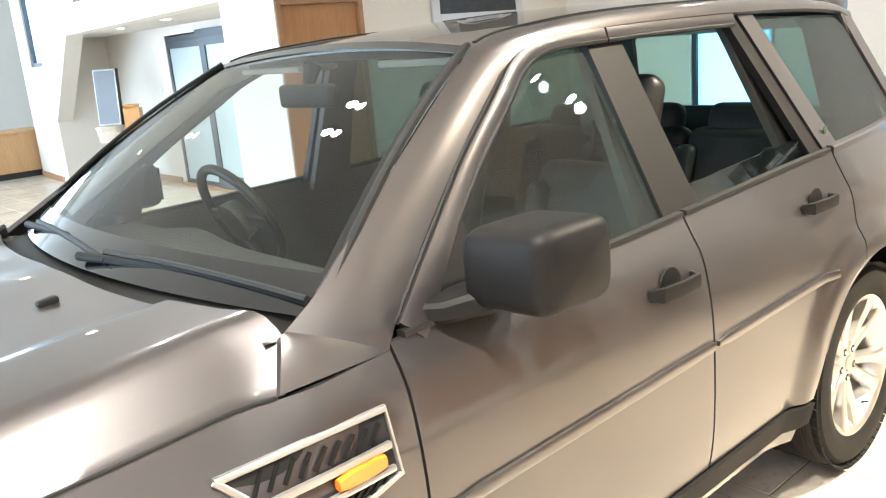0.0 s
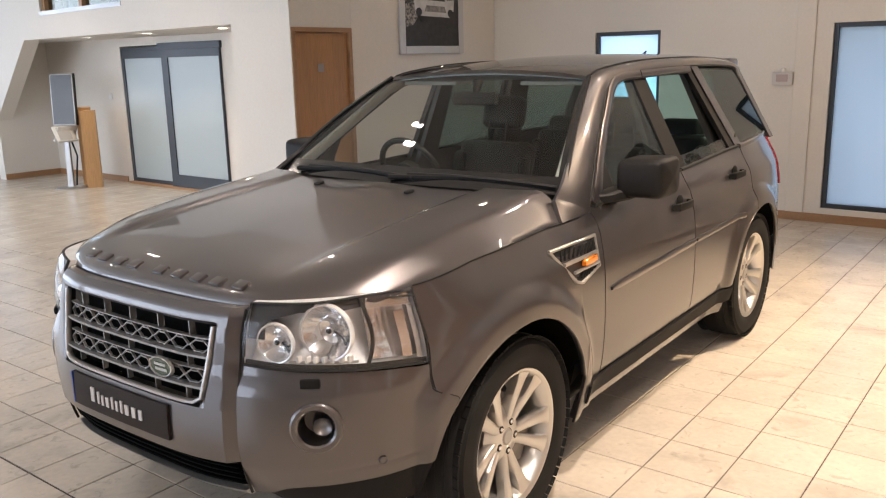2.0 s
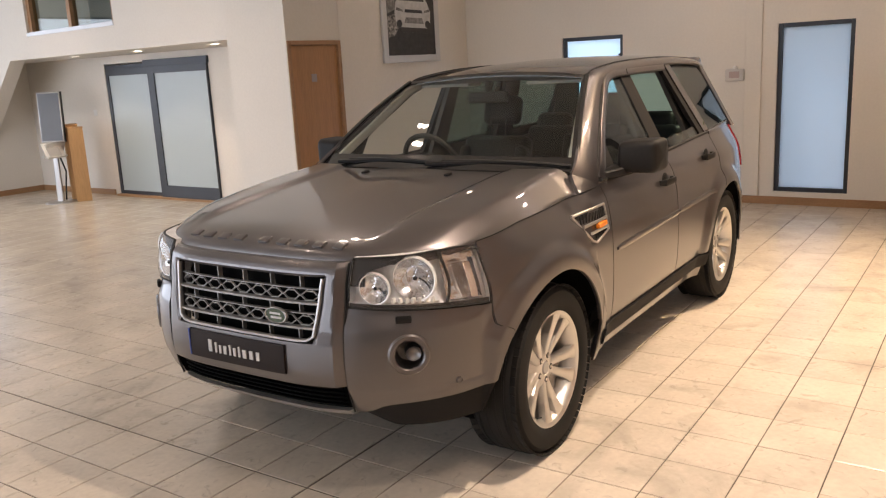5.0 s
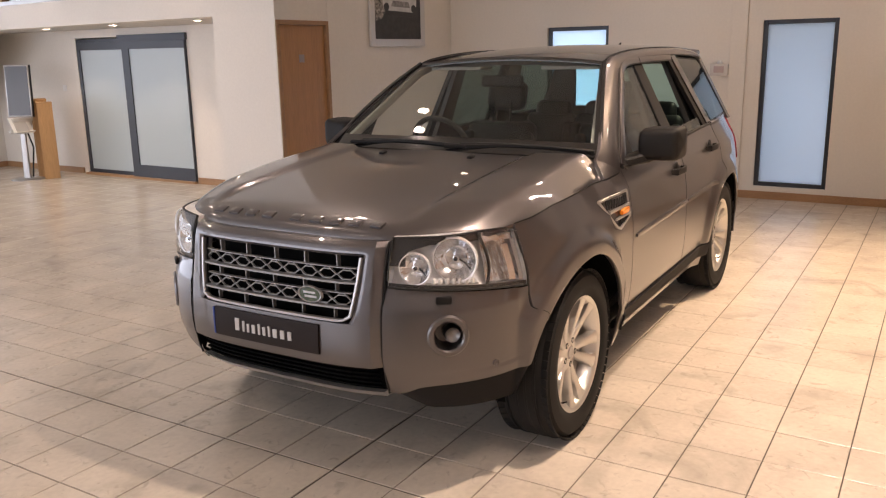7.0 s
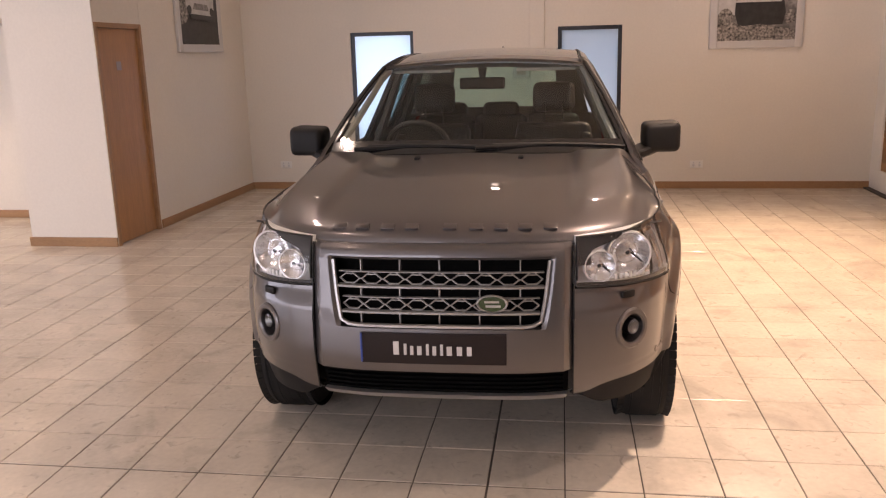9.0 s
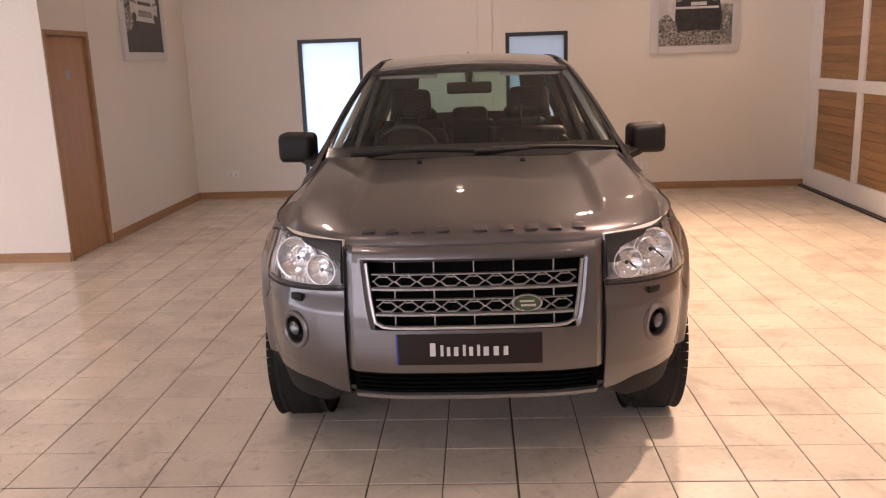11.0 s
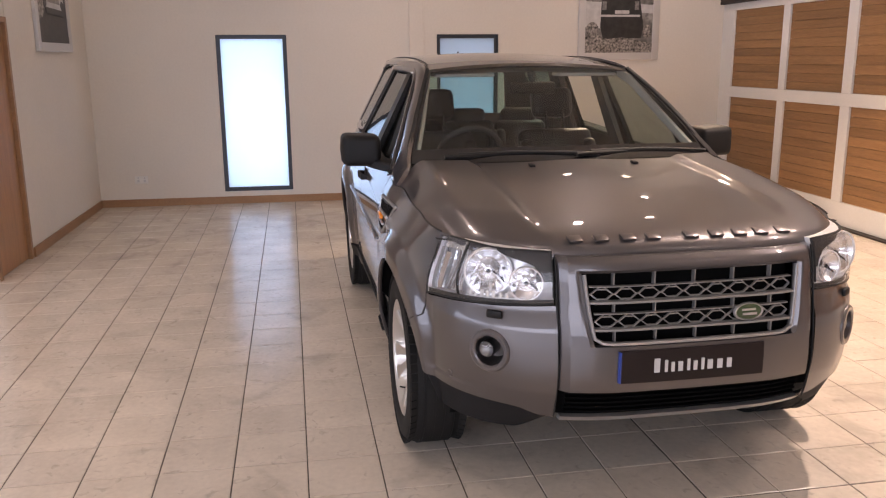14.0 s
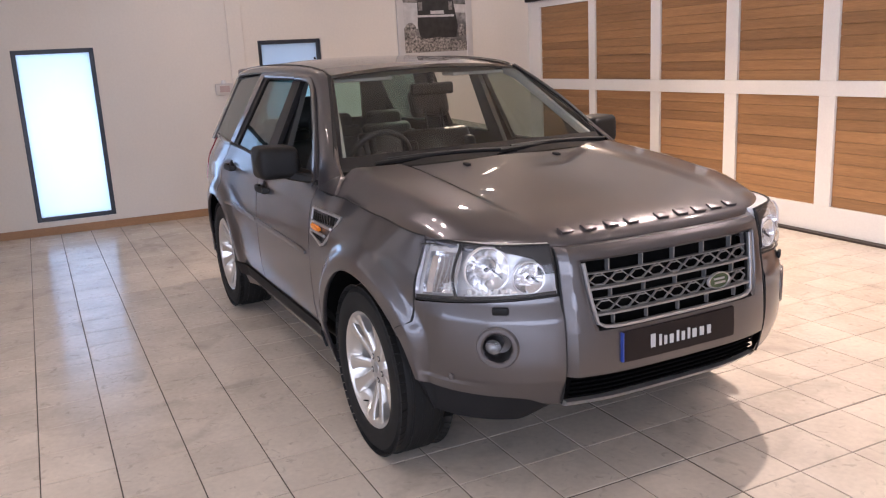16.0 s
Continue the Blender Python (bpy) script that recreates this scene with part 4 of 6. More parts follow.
def nose_at(y, z, s=1, proud=0.0):
    x = nose(y) + nose_z(z) * (1.0 - 0.75 * step(0.55, 0.93, y))
    e = 0.002
    y0 = min(y, 0.88 - e)
    y_in = (section(z) - 0.03 * step(0.80, 1.0, z)) * step(0.62, 0.85, y) if z > 0.5 else 0.0
    dy, dx = e, nose(y0 + e) - nose(y0)
    n = Vector((-dy, dx)).normalized()
    return Vector((x + n.x * proud, s * (y + y_in + n.y * proud), z))


corner = arc_table(0.4825, 0.842)
lamp_low = curve((0, 0.828), (0.5, 0.812), (1, 0.787))
FOG_Y, FOG_Z = 0.69, 0.65


def bumper_end(z):
    arch = -AX - math.sqrt(max(ARCH**2 - (z - HUB) ** 2, 0))
    return lerp(arch, -1.757, step(0.645, 0.70, z))


def corner_pt(u, z, s, proud=0.0):
    """The bumper's skin: the nose as far as the corner, then the car's side as far as the wheel opening."""
    p = nose_at(corner(min(u / 0.7, 1.0)), z, s, proud)
    if u <= 0.7:
        return p
    t = (u - 0.7) / 0.3
    x = lerp(p.x, bumper_end(z), t)
    y = lerp(abs(p.y) - side_y(p.x, z), proud, step(0, 0.7, t)) + side_y(x, z)
    return Vector((x, s * y, z))


for s in (1, -1):
    low = curve((0, 0.408), (0.08, 0.418), (0.17, 0.444), (0.3, 0.454), (0.65, 0.458), (1.0, 0.47))

    def bumper(u, v):
        z = lerp(low(u), lamp_low(min(u / 0.74, 1.0)) - 0.007, v)
        out = float(np.interp(z, [0.34, 0.50, 0.515, 0.738, 0.75, 0.80, 0.83], [-0.018, 0.006, 0.009, 0.014, 0.012, -0.002, -0.004]))
        return corner_pt(u, z, s, out * (1 - step(0.55, 0.92, u)))

    bm = grid(bumper, 70, 46)
    c = nose_at(FOG_Y, FOG_Z, s, 0.011)
    drop = [f for f in bm.faces if (f.calc_center_median() - c).length < 0.056]
    bmesh.ops.delete(bm, geom=drop, context="FACES")
    back = part("bumper_corner", bm, PAINT, CAR, angle=60)
    part("bumper_valance", shell(lambda u, v: corner_pt(u * 0.97, lerp(0.398 - 0.065 * step(0.0, 0.2, u), low(u) + 0.012, v), s, -0.008 - 0.03 * (1 - v)), 30, 5, 0.02, lambda p: (1, 0, 0)), SILL_TRIM, CAR)
    part("wing_seam", sweep([Vector((bumper_end(z) + 0.003, s * (side_y(bumper_end(z) + 0.003, z) - 0.003), z)) for z in [lerp(0.636, 0.79, k / 12) for k in range(13)]], 0.005, 0.008, (0, s, 0), 6), SEAL, CAR)
    # fog lamp: bezel ring, bowl, lamp
    n = (nose_at(FOG_Y, FOG_Z, s, 1.0) - c).normalized()
    turn = n.to_track_quat("Z", "Y").to_matrix().to_4x4()
    fog = part("fog_lamp", lathe([(0.052, -0.02), (0.054, 0.004), (0.060, 0.0085), (0.072, 0.0085), (0.078, 0.003), (0.079, -0.006)], (0, 0, 0), "z", 40), PAINT, CAR)
    fog.matrix_local = Matrix.Translation(c) @ turn
    off = turn.to_3x3().inverted() @ (nose_at(FOG_Y + 0.02, FOG_Z, s) - nose_at(FOG_Y, FOG_Z, s)).normalized() * 0.017
    off.z = -0.012
    part("bowl", lathe([(0.0, -0.065), (0.040, -0.06), (0.052, -0.03), (0.054, 0.002)], (0, 0, 0), "z", 32), FOG_BOWL, fog)
    part("lamp", lathe([(0.0, -0.012), (0.014, -0.009), (0.024, 0.0), (0.028, 0.004), (0.030, -0.006), (0.030, -0.045)], off, "z", 28), FOG_CHROME, fog, "round chromed fog light")
    part("lens", lathe([(0.0, 0.012), (0.016, 0.009), (0.028, 0.004)], off, "z", 28), LENS, fog)
    # headlamp washer and sensors
    w = nose_at(0.675, 0.782, s, 0.008)
    nn = (nose_at(0.675, 0.782, s, 1.0) - nose_at(0.675, 0.782, s)).normalized()
    tw = nn.to_track_quat("Z", "Y").to_matrix().to_4x4()
    wj = part("lamp_washer", box((-0.030, -0.015, -0.006), (0.030, 0.015, 0.010), 0.007), BLACK_PLASTIC, CAR)
    wj.matrix_local = Matrix.Translation(w) @ tw
    for yy, zz in ((0.80, 0.515), (0.31, 0.548)):
        p = nose_at(yy, zz, s, 0.012 if yy > 0.4 else 0.020)
        nn = (nose_at(yy, zz, s, 1.0) - nose_at(yy, zz, s)).normalized()
        q = part("parking_sensor", lathe([(0.0, 0.003), (0.010, 0.002), (0.0115, 0.0), (0.0125, 0.002), (0.0135, 0.0)], (0, 0, 0), "z", 20), PAINT, CAR)
        q.matrix_local = Matrix.Translation(p) @ nn.to_track_quat("Z", "Y").to_matrix().to_4x4()

# centre fascia: one proud frame round the grille
FASCIA = 0.024
g_half = curve((0.52, 0.30), (0.69, 0.362), (0.80, 0.385), (0.935, 0.40))


def fascia_strip(name, y0, y1, z0, z1, nu, nv, proud=FASCIA, material=PAINT):
    def f(u, v):
        z = lerp(z0, z1, v)
        y = lerp(call(y0, z), call(y1, z), u)
        p = nose_at(abs(y), z, 1 if y >= 0 else -1, proud - 0.014 * step(0.966, 0.998, z) - 0.024 * min(max((abs(y) - 0.442) / 0.036, 0.0), 1.0) - (0.014 * step(0.948, 0.935, z) * step(0.415, 0.395, abs(y)) if z > 0.9349 else 0.012 * step(0.016, 0.0, abs(y) - g_half(z)) if 0.69 < z else 0.0))
        return p
    return shell(f, nu, nv, 0.03, lambda p: (1, 0, 0)), material


bm, m_ = fascia_strip("x", -0.478, 0.478, 0.935, 0.988, 106, 10)
fascia = part("grille_surround", bm, m_, CAR, angle=24)
bm, m_ = fascia_strip("x", lambda z: -0.478, lambda z: 0.478, 0.525, 0.690, 106, 8)
part("lower_panel", bm, m_, fascia, angle=24)
for s in (1, -1):
    bm, m_ = fascia_strip("x", lambda z: s * g_half(z), lambda z: s * 0.478, 0.690, 0.935, 14, 16)
    part("side_post", bm, m_, fascia, angle=24)
    pts = [nose_at(0.482, lerp(0.415, 0.985, k / 16), s, 0.004) for k in range(17)]
    part("panel_gap", sweep(pts, 0.005, 0.010, (-1, 0, 0), 6), SEAL, fascia)
# near-black sheet stands in for the shade deep in the intake
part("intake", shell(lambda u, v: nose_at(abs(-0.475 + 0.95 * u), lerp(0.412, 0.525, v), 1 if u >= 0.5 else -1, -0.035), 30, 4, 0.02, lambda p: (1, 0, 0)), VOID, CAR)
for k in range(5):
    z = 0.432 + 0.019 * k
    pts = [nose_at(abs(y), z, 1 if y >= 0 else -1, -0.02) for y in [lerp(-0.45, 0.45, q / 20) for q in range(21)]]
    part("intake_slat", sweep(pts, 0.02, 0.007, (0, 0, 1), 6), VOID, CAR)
part("skid_plate", shell(lambda u, v: nose_at(abs(-0.46 + 0.92 * u), lerp(0.390, 0.417, v), 1 if u >= 0.5 else -1, 0.006 - 0.02 * (1 - v)), 30, 4, 0.03, lambda p: (1, 0, 0)), SATIN_SILVER, CAR, "silver skid plate")

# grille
# near-black backing sheet, in place of the shaded hollow behind the bars
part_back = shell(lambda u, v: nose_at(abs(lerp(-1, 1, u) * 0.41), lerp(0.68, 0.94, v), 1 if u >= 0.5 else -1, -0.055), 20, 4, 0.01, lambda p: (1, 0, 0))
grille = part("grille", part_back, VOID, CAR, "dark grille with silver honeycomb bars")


def nose_line(y0, y1, z, proud, n=24):
    return [nose_at(abs(y), z, 1 if y >= 0 else -1, proud) for y in [lerp(y0, y1, k / n) for k in range(n + 1)]]


rim = [nose_at(g_half(z) - 0.006, z, 1, 0.012) for z in (0.930, 0.90, 0.85, 0.80, 0.75, 0.715)] + [nose_at(0.335, 0.700, 1, 0.012)] + nose_line(0.30, -0.30, 0.697, 0.012, 16) + [nose_at(0.335, 0.700, -1, 0.012)] + [nose_at(g_half(z) - 0.006, z, -1, 0.012) for z in (0.715, 0.75, 0.80, 0.85, 0.90, 0.930)]
part("grille_rim", sweep(rim, 0.013, 0.020, (-1, 0, 0), 8), SATIN_SILVER, grille, "satin silver rim")
bands = [(0.836, 0.888), (0.744, 0.796)]
for z0, z1 in bands:
    h = g_half(z0) - 0.014
    bm = sweep(nose_line(-h, h, z0, 0.002), 0.030, 0.011, (0, 0, 1), 6)
    sweep(nose_line(-h, h, z1, -0.004), 0.020, 0.005, (0, 0, 1), 6, bm)
    mid = (z0 + z1) / 2
    wide, tall = 0.049, 0.0165
    n = 9
    pitch = 2 * h / n
    for k in range(n):
        yc = -h + (k + 0.5) * pitch
        ring = [(yc - wide * 0.78, mid), (yc - wide * 0.35, mid + tall), (yc + wide * 0.35, mid + tall), (yc + wide * 0.78, mid), (yc + wide * 0.35, mid - tall), (yc - wide * 0.35, mid - tall), (yc - wide * 0.78, mid)]
        P3 = lambda q: nose_at(abs(q[0]), q[1], 1 if q[0] >= 0 else -1, -0.002)
        for a, b in zip(ring, ring[1:]):
            sweep([P3(a), P3(b)], 0.010, 0.0042, (0, 0, 1), 4, bm)
        for a, b in (((yc - wide * 0.35, mid + tall), (yc - wide * 0.15, z1)), ((yc + wide * 0.35, mid + tall), (yc + wide * 0.15, z1)),
                     ((yc - wide * 0.35, mid - tall), (yc - wide * 0.15, z0)), ((yc + wide * 0.35, mid - tall), (yc + wide * 0.15, z0)),
                     ((yc + wide * 0.78, mid), (min(yc + pitch - wide * 0.78, h), mid))):
            sweep([P3(a), P3(b)], 0.010, 0.0042, (0, 0, 1), 4, bm)
    part("honeycomb_bar", bm, GRILLE_GREY, grille, angle=40)
for yy in (-0.292, -0.146, 0.0, 0.146, 0.292):
    for z0, z1 in ((0.888, 0.935), (0.796, 0.836), (0.700, 0.744)):
        a, b = nose_at(abs(yy), z0, 1 if yy >= 0 else -1, -0.004), nose_at(abs(yy), z1, 1 if yy >= 0 else -1, -0.006)
        part("grille_divider", box((min(a.x, b.x) - 0.002, a.y - 0.0022, z0), (max(a.x, b.x) + 0.008, a.y + 0.0022, z1)), GRILLE_GREY, grille, smooth=False)
# oval badge: silver rim, green field, two plain bars
bc = nose_at(0.192, 0.782, -1, 0.016)
nb = (nose_at(0.192, 0.782, -1, 1.0) - nose_at(0.192, 0.782, -1)).normalized()
oval = part("badge", lathe([(0.0, 0.002), (0.86, 0.002), (0.88, 0.006), (1.0, 0.005), (1.03, -0.004)], (0, 0, 0), "z", 40), SATIN_SILVER, grille, "silver-rimmed oval badge")
tb = nb.to_track_quat("Z", "Y").to_matrix().to_4x4()
oval.matrix_local = Matrix.Translation(bc) @ tb @ Matrix.Diagonal((0.056, 0.032, 1, 1))
part("badge_field", lathe([(0.0, 0.0035), (0.86, 0.0032)], (0, 0, 0), "z", 40), GREEN_ENAMEL, oval, "green enamel field")
part("badge_bar", box((-0.5, 0.12, 0.0035), (0.45, 0.36, 0.0055)), SATIN_SILVER, oval, smooth=False)
part("badge_bar", box((-0.42, -0.38, 0.0035), (0.55, -0.12, 0.0055)), SATIN_SILVER, oval, smooth=False)

# show plate with a plain light bar where the name stands
pl = part("show_plate", shell(lambda u, v: nose_at(abs(0.02 - 0.262 + 0.524 * u), lerp(0.562, 0.676, v), 1 if (0.02 - 0.262 + 0.524 * u) >= 0 else -1, 0.034), 20, 3, 0.012, lambda p: (1, 0, 0)), PLATE_DARK, CAR, "dark brown dealer plate")
# plain bars where the name stands
yy = 0.166
for w, hh in ((0.031, 0.050), (0.016, 0.042), (0.018, 0.034), (0.025, 0.034), (0.016, 0.042), (0.021, 0.034), (0.016, 0.042), (0.029, 0.034), (0.029, 0.034), (0.026, 0.034)):
    a = nose_at(abs(yy), 0.6, 1 if yy >= 0 else -1, 0.034)
    part("name_bar", box((a.x - 0.003, yy - w * 0.66, 0.597), (a.x + 0.002, yy, 0.597 + hh), 0.001), OFF_WHITE, pl, smooth=False)
    yy -= w + 0.0075
part("plate_edge", box((nose(0.28) + nose_z(0.62) - 0.036, 0.2825, 0.564), (nose(0.28) + nose_z(0.62) - 0.022, 0.290, 0.674), 0.001), BLUE, pl, "blue edge strip", smooth=False)

# headlamps
lamp_arc = arc_table(0.492, 0.862)
lamp_top = curve((0, 1.002), (0.4, 1.008), (0.8, 1.008), (1, 1.000))
for s in (1, -1):
    def lamp_at(u, v, proud, s=s):
        y = lamp_arc(u)
        z = lerp(lamp_low(u), lamp_top(u), v)
        return nose_at(y, z, s, proud)
    lamp = part("headlamp", shell(lambda u, v: lamp_at(u, v, -0.070 + 0.03 * abs(2 * v - 1) ** 3), 20, 10, 0.02, lambda p: (1, 0, 0)), LAMP_SILVER, CAR, "clear headlamp with chromed round reflectors")
    part("lens", grid(lambda u, v: lamp_at(u, v, 0.004 + 0.012 * (1 - abs(2 * v - 1) ** 6)), 28, 16), LENS, lamp)
    edge = [lamp_at(u, 0.0, 0.003) for u in [k / 20 for k in range(21)]] + [lamp_at(1.0, v, 0.003) for v in [k / 8 for k in range(1, 9)]] + [lamp_at(u, 1.0, 0.0) for u in [1 - k / 20 for k in range(1, 21)]] + [lamp_at(0.0, v, 0.003) for v in [1 - k / 8 for k in range(1, 8)]]
    part("lamp_seal", sweep(edge, 0.006, 0.011, (-1, s * 0.5, 0), 6), SEAL, lamp)
    for edge_v in (0.0, 1.0):
        part("lamp_wall", grid(lambda u, v: lamp_at(u, edge_v, lerp(0.0, -0.085, v)), 20, 2), LAMP_SILVER, lamp)
    part("outer_wall", grid(lambda u, v: lamp_at(1.0, u, lerp(0.0, -0.05, v)), 8, 2), LAMP_SILVER, lamp)
    part("inner_wall", grid(lambda u, v: lamp_at(0.0, u, lerp(0.0, -0.085, v)), 8, 2), LAMP_SILVER, lamp)
    part("inner_mask", shell(lambda u, v: lamp_at(lerp(0.0, lerp(0.10, 0.36, step(0.45, 0.95, v)), u), lerp(0.42, 0.99, v), -0.008), 8, 10, 0.004, lambda p: (1, 0, 0)), TRIM, lamp, "dark grey inner panel")
    part("lower_mask", shell(lambda u, v: lamp_at(u, lerp(0.0, 0.07, v), -0.006), 20, 2, 0.004, lambda p: (1, 0, 0)), TRIM, lamp)

    def bowl(name, u, v, r, depth, proud, flutes):
        c = lamp_at(u, v, proud)
        ax = Vector((-1, s * 0.28, 0.03)).normalized()
        m = Matrix.Translation(c) @ ax.to_track_quat("Z", "Y").to_matrix().to_4x4()

        def dish(q, a):
            """A parabolic bowl pressed into flutes and a stepped rim."""
            rr = r * q
            d = -depth * (1 - q * q) + 0.0008 * math.cos(flutes * 2 * math.pi * a) * step(0.35, 0.6, q) * step(1.0, 0.9, q) + 0.006 * step(0.52, 0.50, q)
            return Vector((rr * math.cos(2 * math.pi * a), rr * math.sin(2 * math.pi * a), d))
        o = part(name, grid(dish, 16, 72), BOWL_CHROME, lamp, "chromed reflector bowl")
        o.matrix_local = m
        part("bowl_ring", lathe([(r * 0.985, -0.002), (r, 0.003), (r * 1.06, 0.004), (r * 1.085, -0.012)], (0, 0, 0), "z", 48), LAMP_SILVER, o)
        part("bulb_shield", cyl((0, 0, -depth), (0, 0, -depth * 0.35), 0.016, 0.013, 20, 0.003), BOWL_CHROME, o)
        part("bulb", cyl((0, 0, -depth * 0.35), (0, 0, -depth * 0.2), 0.009, 0.006, 16, 0.002), LAMP_BLACK, o)
        part("shade_arm", sweep([(0.012, 0, -depth * 0.5), (r * 0.45, -r * 0.22, -depth * 0.55), (r * 0.75, -r * 0.5, -depth * 0.28)], 0.006, 0.004, (0, 0, 1), 6), LAMP_BLACK, o)
        return o

    bowl("main_reflector", 0.445, 0.53, 0.080, 0.055, -0.016, 14)
    bowl("small_reflector", 0.165, 0.38, 0.056, 0.035, -0.006, 9)
    part("divider", sweep([lamp_at(0.66 + 0.045 * math.sin(math.pi * k / 12), lerp(0.07, 0.97, k / 12), -0.004) for k in range(13)], 0.010, 0.012, (-1, 0, 0), 8), TRIM, lamp)
    part("side_reflector", shell(lambda u, v: lamp_at(lerp(0.69, 0.985, u), lerp(0.08, 0.92, v), -0.035 - 0.02 * math.sin(math.pi * u) * math.sin(math.pi * v) + 0.0004 * math.cos(2 * math.pi * 7 * u) + 0.0005 * math.cos(2 * math.pi * 6 * v)), 54, 30, 0.004, lambda p: (1, 0, 0)), BOWL_CHROME, lamp, "bright outer reflector", angle=60)
    part("indicator_strip", shell(lambda u, v: lamp_at(lerp(0.865, 0.915, u), lerp(0.10, 0.72, v), -0.012), 4, 8, 0.004, lambda p: (1, 0, 0)), LAMP_AMBER, lamp, "pale amber strip")
    part("end_strip", shell(lambda u, v: lamp_at(lerp(0.945, 0.975, u), lerp(0.08, 0.80, v), -0.010), 3, 8, 0.004, lambda p: (1, 0, 0)), SATIN_SILVER, lamp)
    part("upper_strip", shell(lambda u, v: lamp_at(lerp(0.70, 0.97, u), lerp(0.80, 0.95, v), -0.012), 12, 3, 0.004, lambda p: (1, 0, 0)), BOWL_CHROME, lamp)
    for q in range(7):
        part("lower_rib", box((-0.003, -0.005, -0.009), (0.014, 0.005, 0.011), 0.002), PLASTIC_WHITE, lamp).matrix_local = Matrix.Translation(lamp_at(0.29 + 0.045 * q, 0.135, -0.010))
    part("lower_tray", shell(lambda u, v: lamp_at(lerp(0.24, 0.60, u), lerp(0.07, 0.10, v), -0.012), 8, 2, 0.01, lambda p: (1, 0, 0)), SATIN_SILVER, lamp)

# side vents with amber repeaters
for s in (1, -1):
    def vent_pt(x, z, off, s=s):
        return (x, s * (side_y(x, z) + off), z)
    outline = [(-1.072, 0.990), (-0.758, 1.000), (-0.752, 0.882), (-0.90, 0.846), (-0.945, 0.858)]
    vent = part("side_vent", sweep([vent_pt(x, z, 0.006) for x, z in outline + outline[:1]], 0.013, 0.014, (0, s, 0), 8), SATIN_SILVER, CAR, "silver side vent with amber repeater")
    part("vent_back", prism([vent_pt(x, z, 0.001) for x, z in outline], (0, s * 0.004, 0)), SEAL, vent, smooth=False)
    for z0, z1, xa, xb in ((0.949, 0.981, -1.03, -0.78), (0.866, 0.890, -0.91, -0.78)):
        for k in range(9 if z0 > 0.9 else 6):
            n_ = 9 if z0 > 0.9 else 6
            x = lerp(xa + 0.02, xb - 0.01, k / (n_ - 1))
            part("vent_slat", sweep([vent_pt(x - 0.014, z0, 0.006), vent_pt(x + 0.014, z1, 0.006)], 0.006, 0.008, (0, s, 0), 4), BLACK_PLASTIC, vent)
    part("vent_bar", sweep([vent_pt(lerp(-1.02, -0.765, k / 6), lerp(0.936, 0.940, k / 6), 0.010) for k in range(7)], 0.014, 0.012, (0, s, 0), 6), SATIN_SILVER, vent)
    part("vent_bar", sweep([vent_pt(lerp(-0.96, -0.765, k / 6), lerp(0.896, 0.898, k / 6), 0.010) for k in range(7)], 0.012, 0.012, (0, s, 0), 6), SATIN_SILVER, vent)
    part("repeater", sweep([vent_pt(lerp(-0.885, -0.785, k / 6), lerp(0.916, 0.919, k / 6), 0.012) for k in range(7)], [0.020, 0.028, 0.031, 0.031, 0.031, 0.030, 0.024], 0.018, (0, s, 0), 10), ORANGE, vent, "amber repeater lens")

# door mirrors
for s in (1, -1):
    def mirror_body(u, v, s=s):
        a = 2 * math.pi * v
        w = lerp(0.0, 0.210, u)
        k = (1 - abs(2 * u - 1) ** 9) ** 0.45 if 0 < u < 1 else 0.0
        taper = lerp(0.94, 1.0, u)
        c, sn = math.cos(a), math.sin(a)
        c, sn = math.copysign(abs(c) ** 0.36, c), math.copysign(abs(sn) ** 0.36, sn)
        return Vector((-0.408 + (0.104 if c > 0 else 0.134) * c * k + 0.028 * u * max(-c, 0.0) * k, s * (0.876 + w), 1.188 + 0.083 * sn * k * taper + 0.004 * u))
    mr = part("door_mirror", grid(mirror_body, 24, 32), BLACK_PLASTIC, CAR, "black plastic door mirror", angle=60)
    part("mirror_arm", sweep([(-0.575, s * 0.80, 1.110), (-0.54, s * 0.845, 1.112), (-0.47, s * 0.90, 1.128), (-0.42, s * 0.96, 1.145)], [0.10, 0.11, 0.12, 0.11], [0.045, 0.052, 0.062, 0.05], (0, 0, 1), 12), BLACK_PLASTIC, mr)
    part("mirror_glass", prism([(-0.307, s * 0.90, 1.130), (-0.300, s * 1.050, 1.132), (-0.300, s * 1.050, 1.246), (-0.307, s * 0.90, 1.246)], (0.004, 0, 0)), CHROME, mr, "mirror glass", smooth=False)
    part("mirror_seam", sweep([(-0.501, s * 0.91, 1.140), (-0.499, s * 1.00, 1.142), (-0.490, s * 1.075, 1.144)], 0.006, 0.004, (-1, 0, 0), 6), SEAL, mr)

# ---- wheels ----


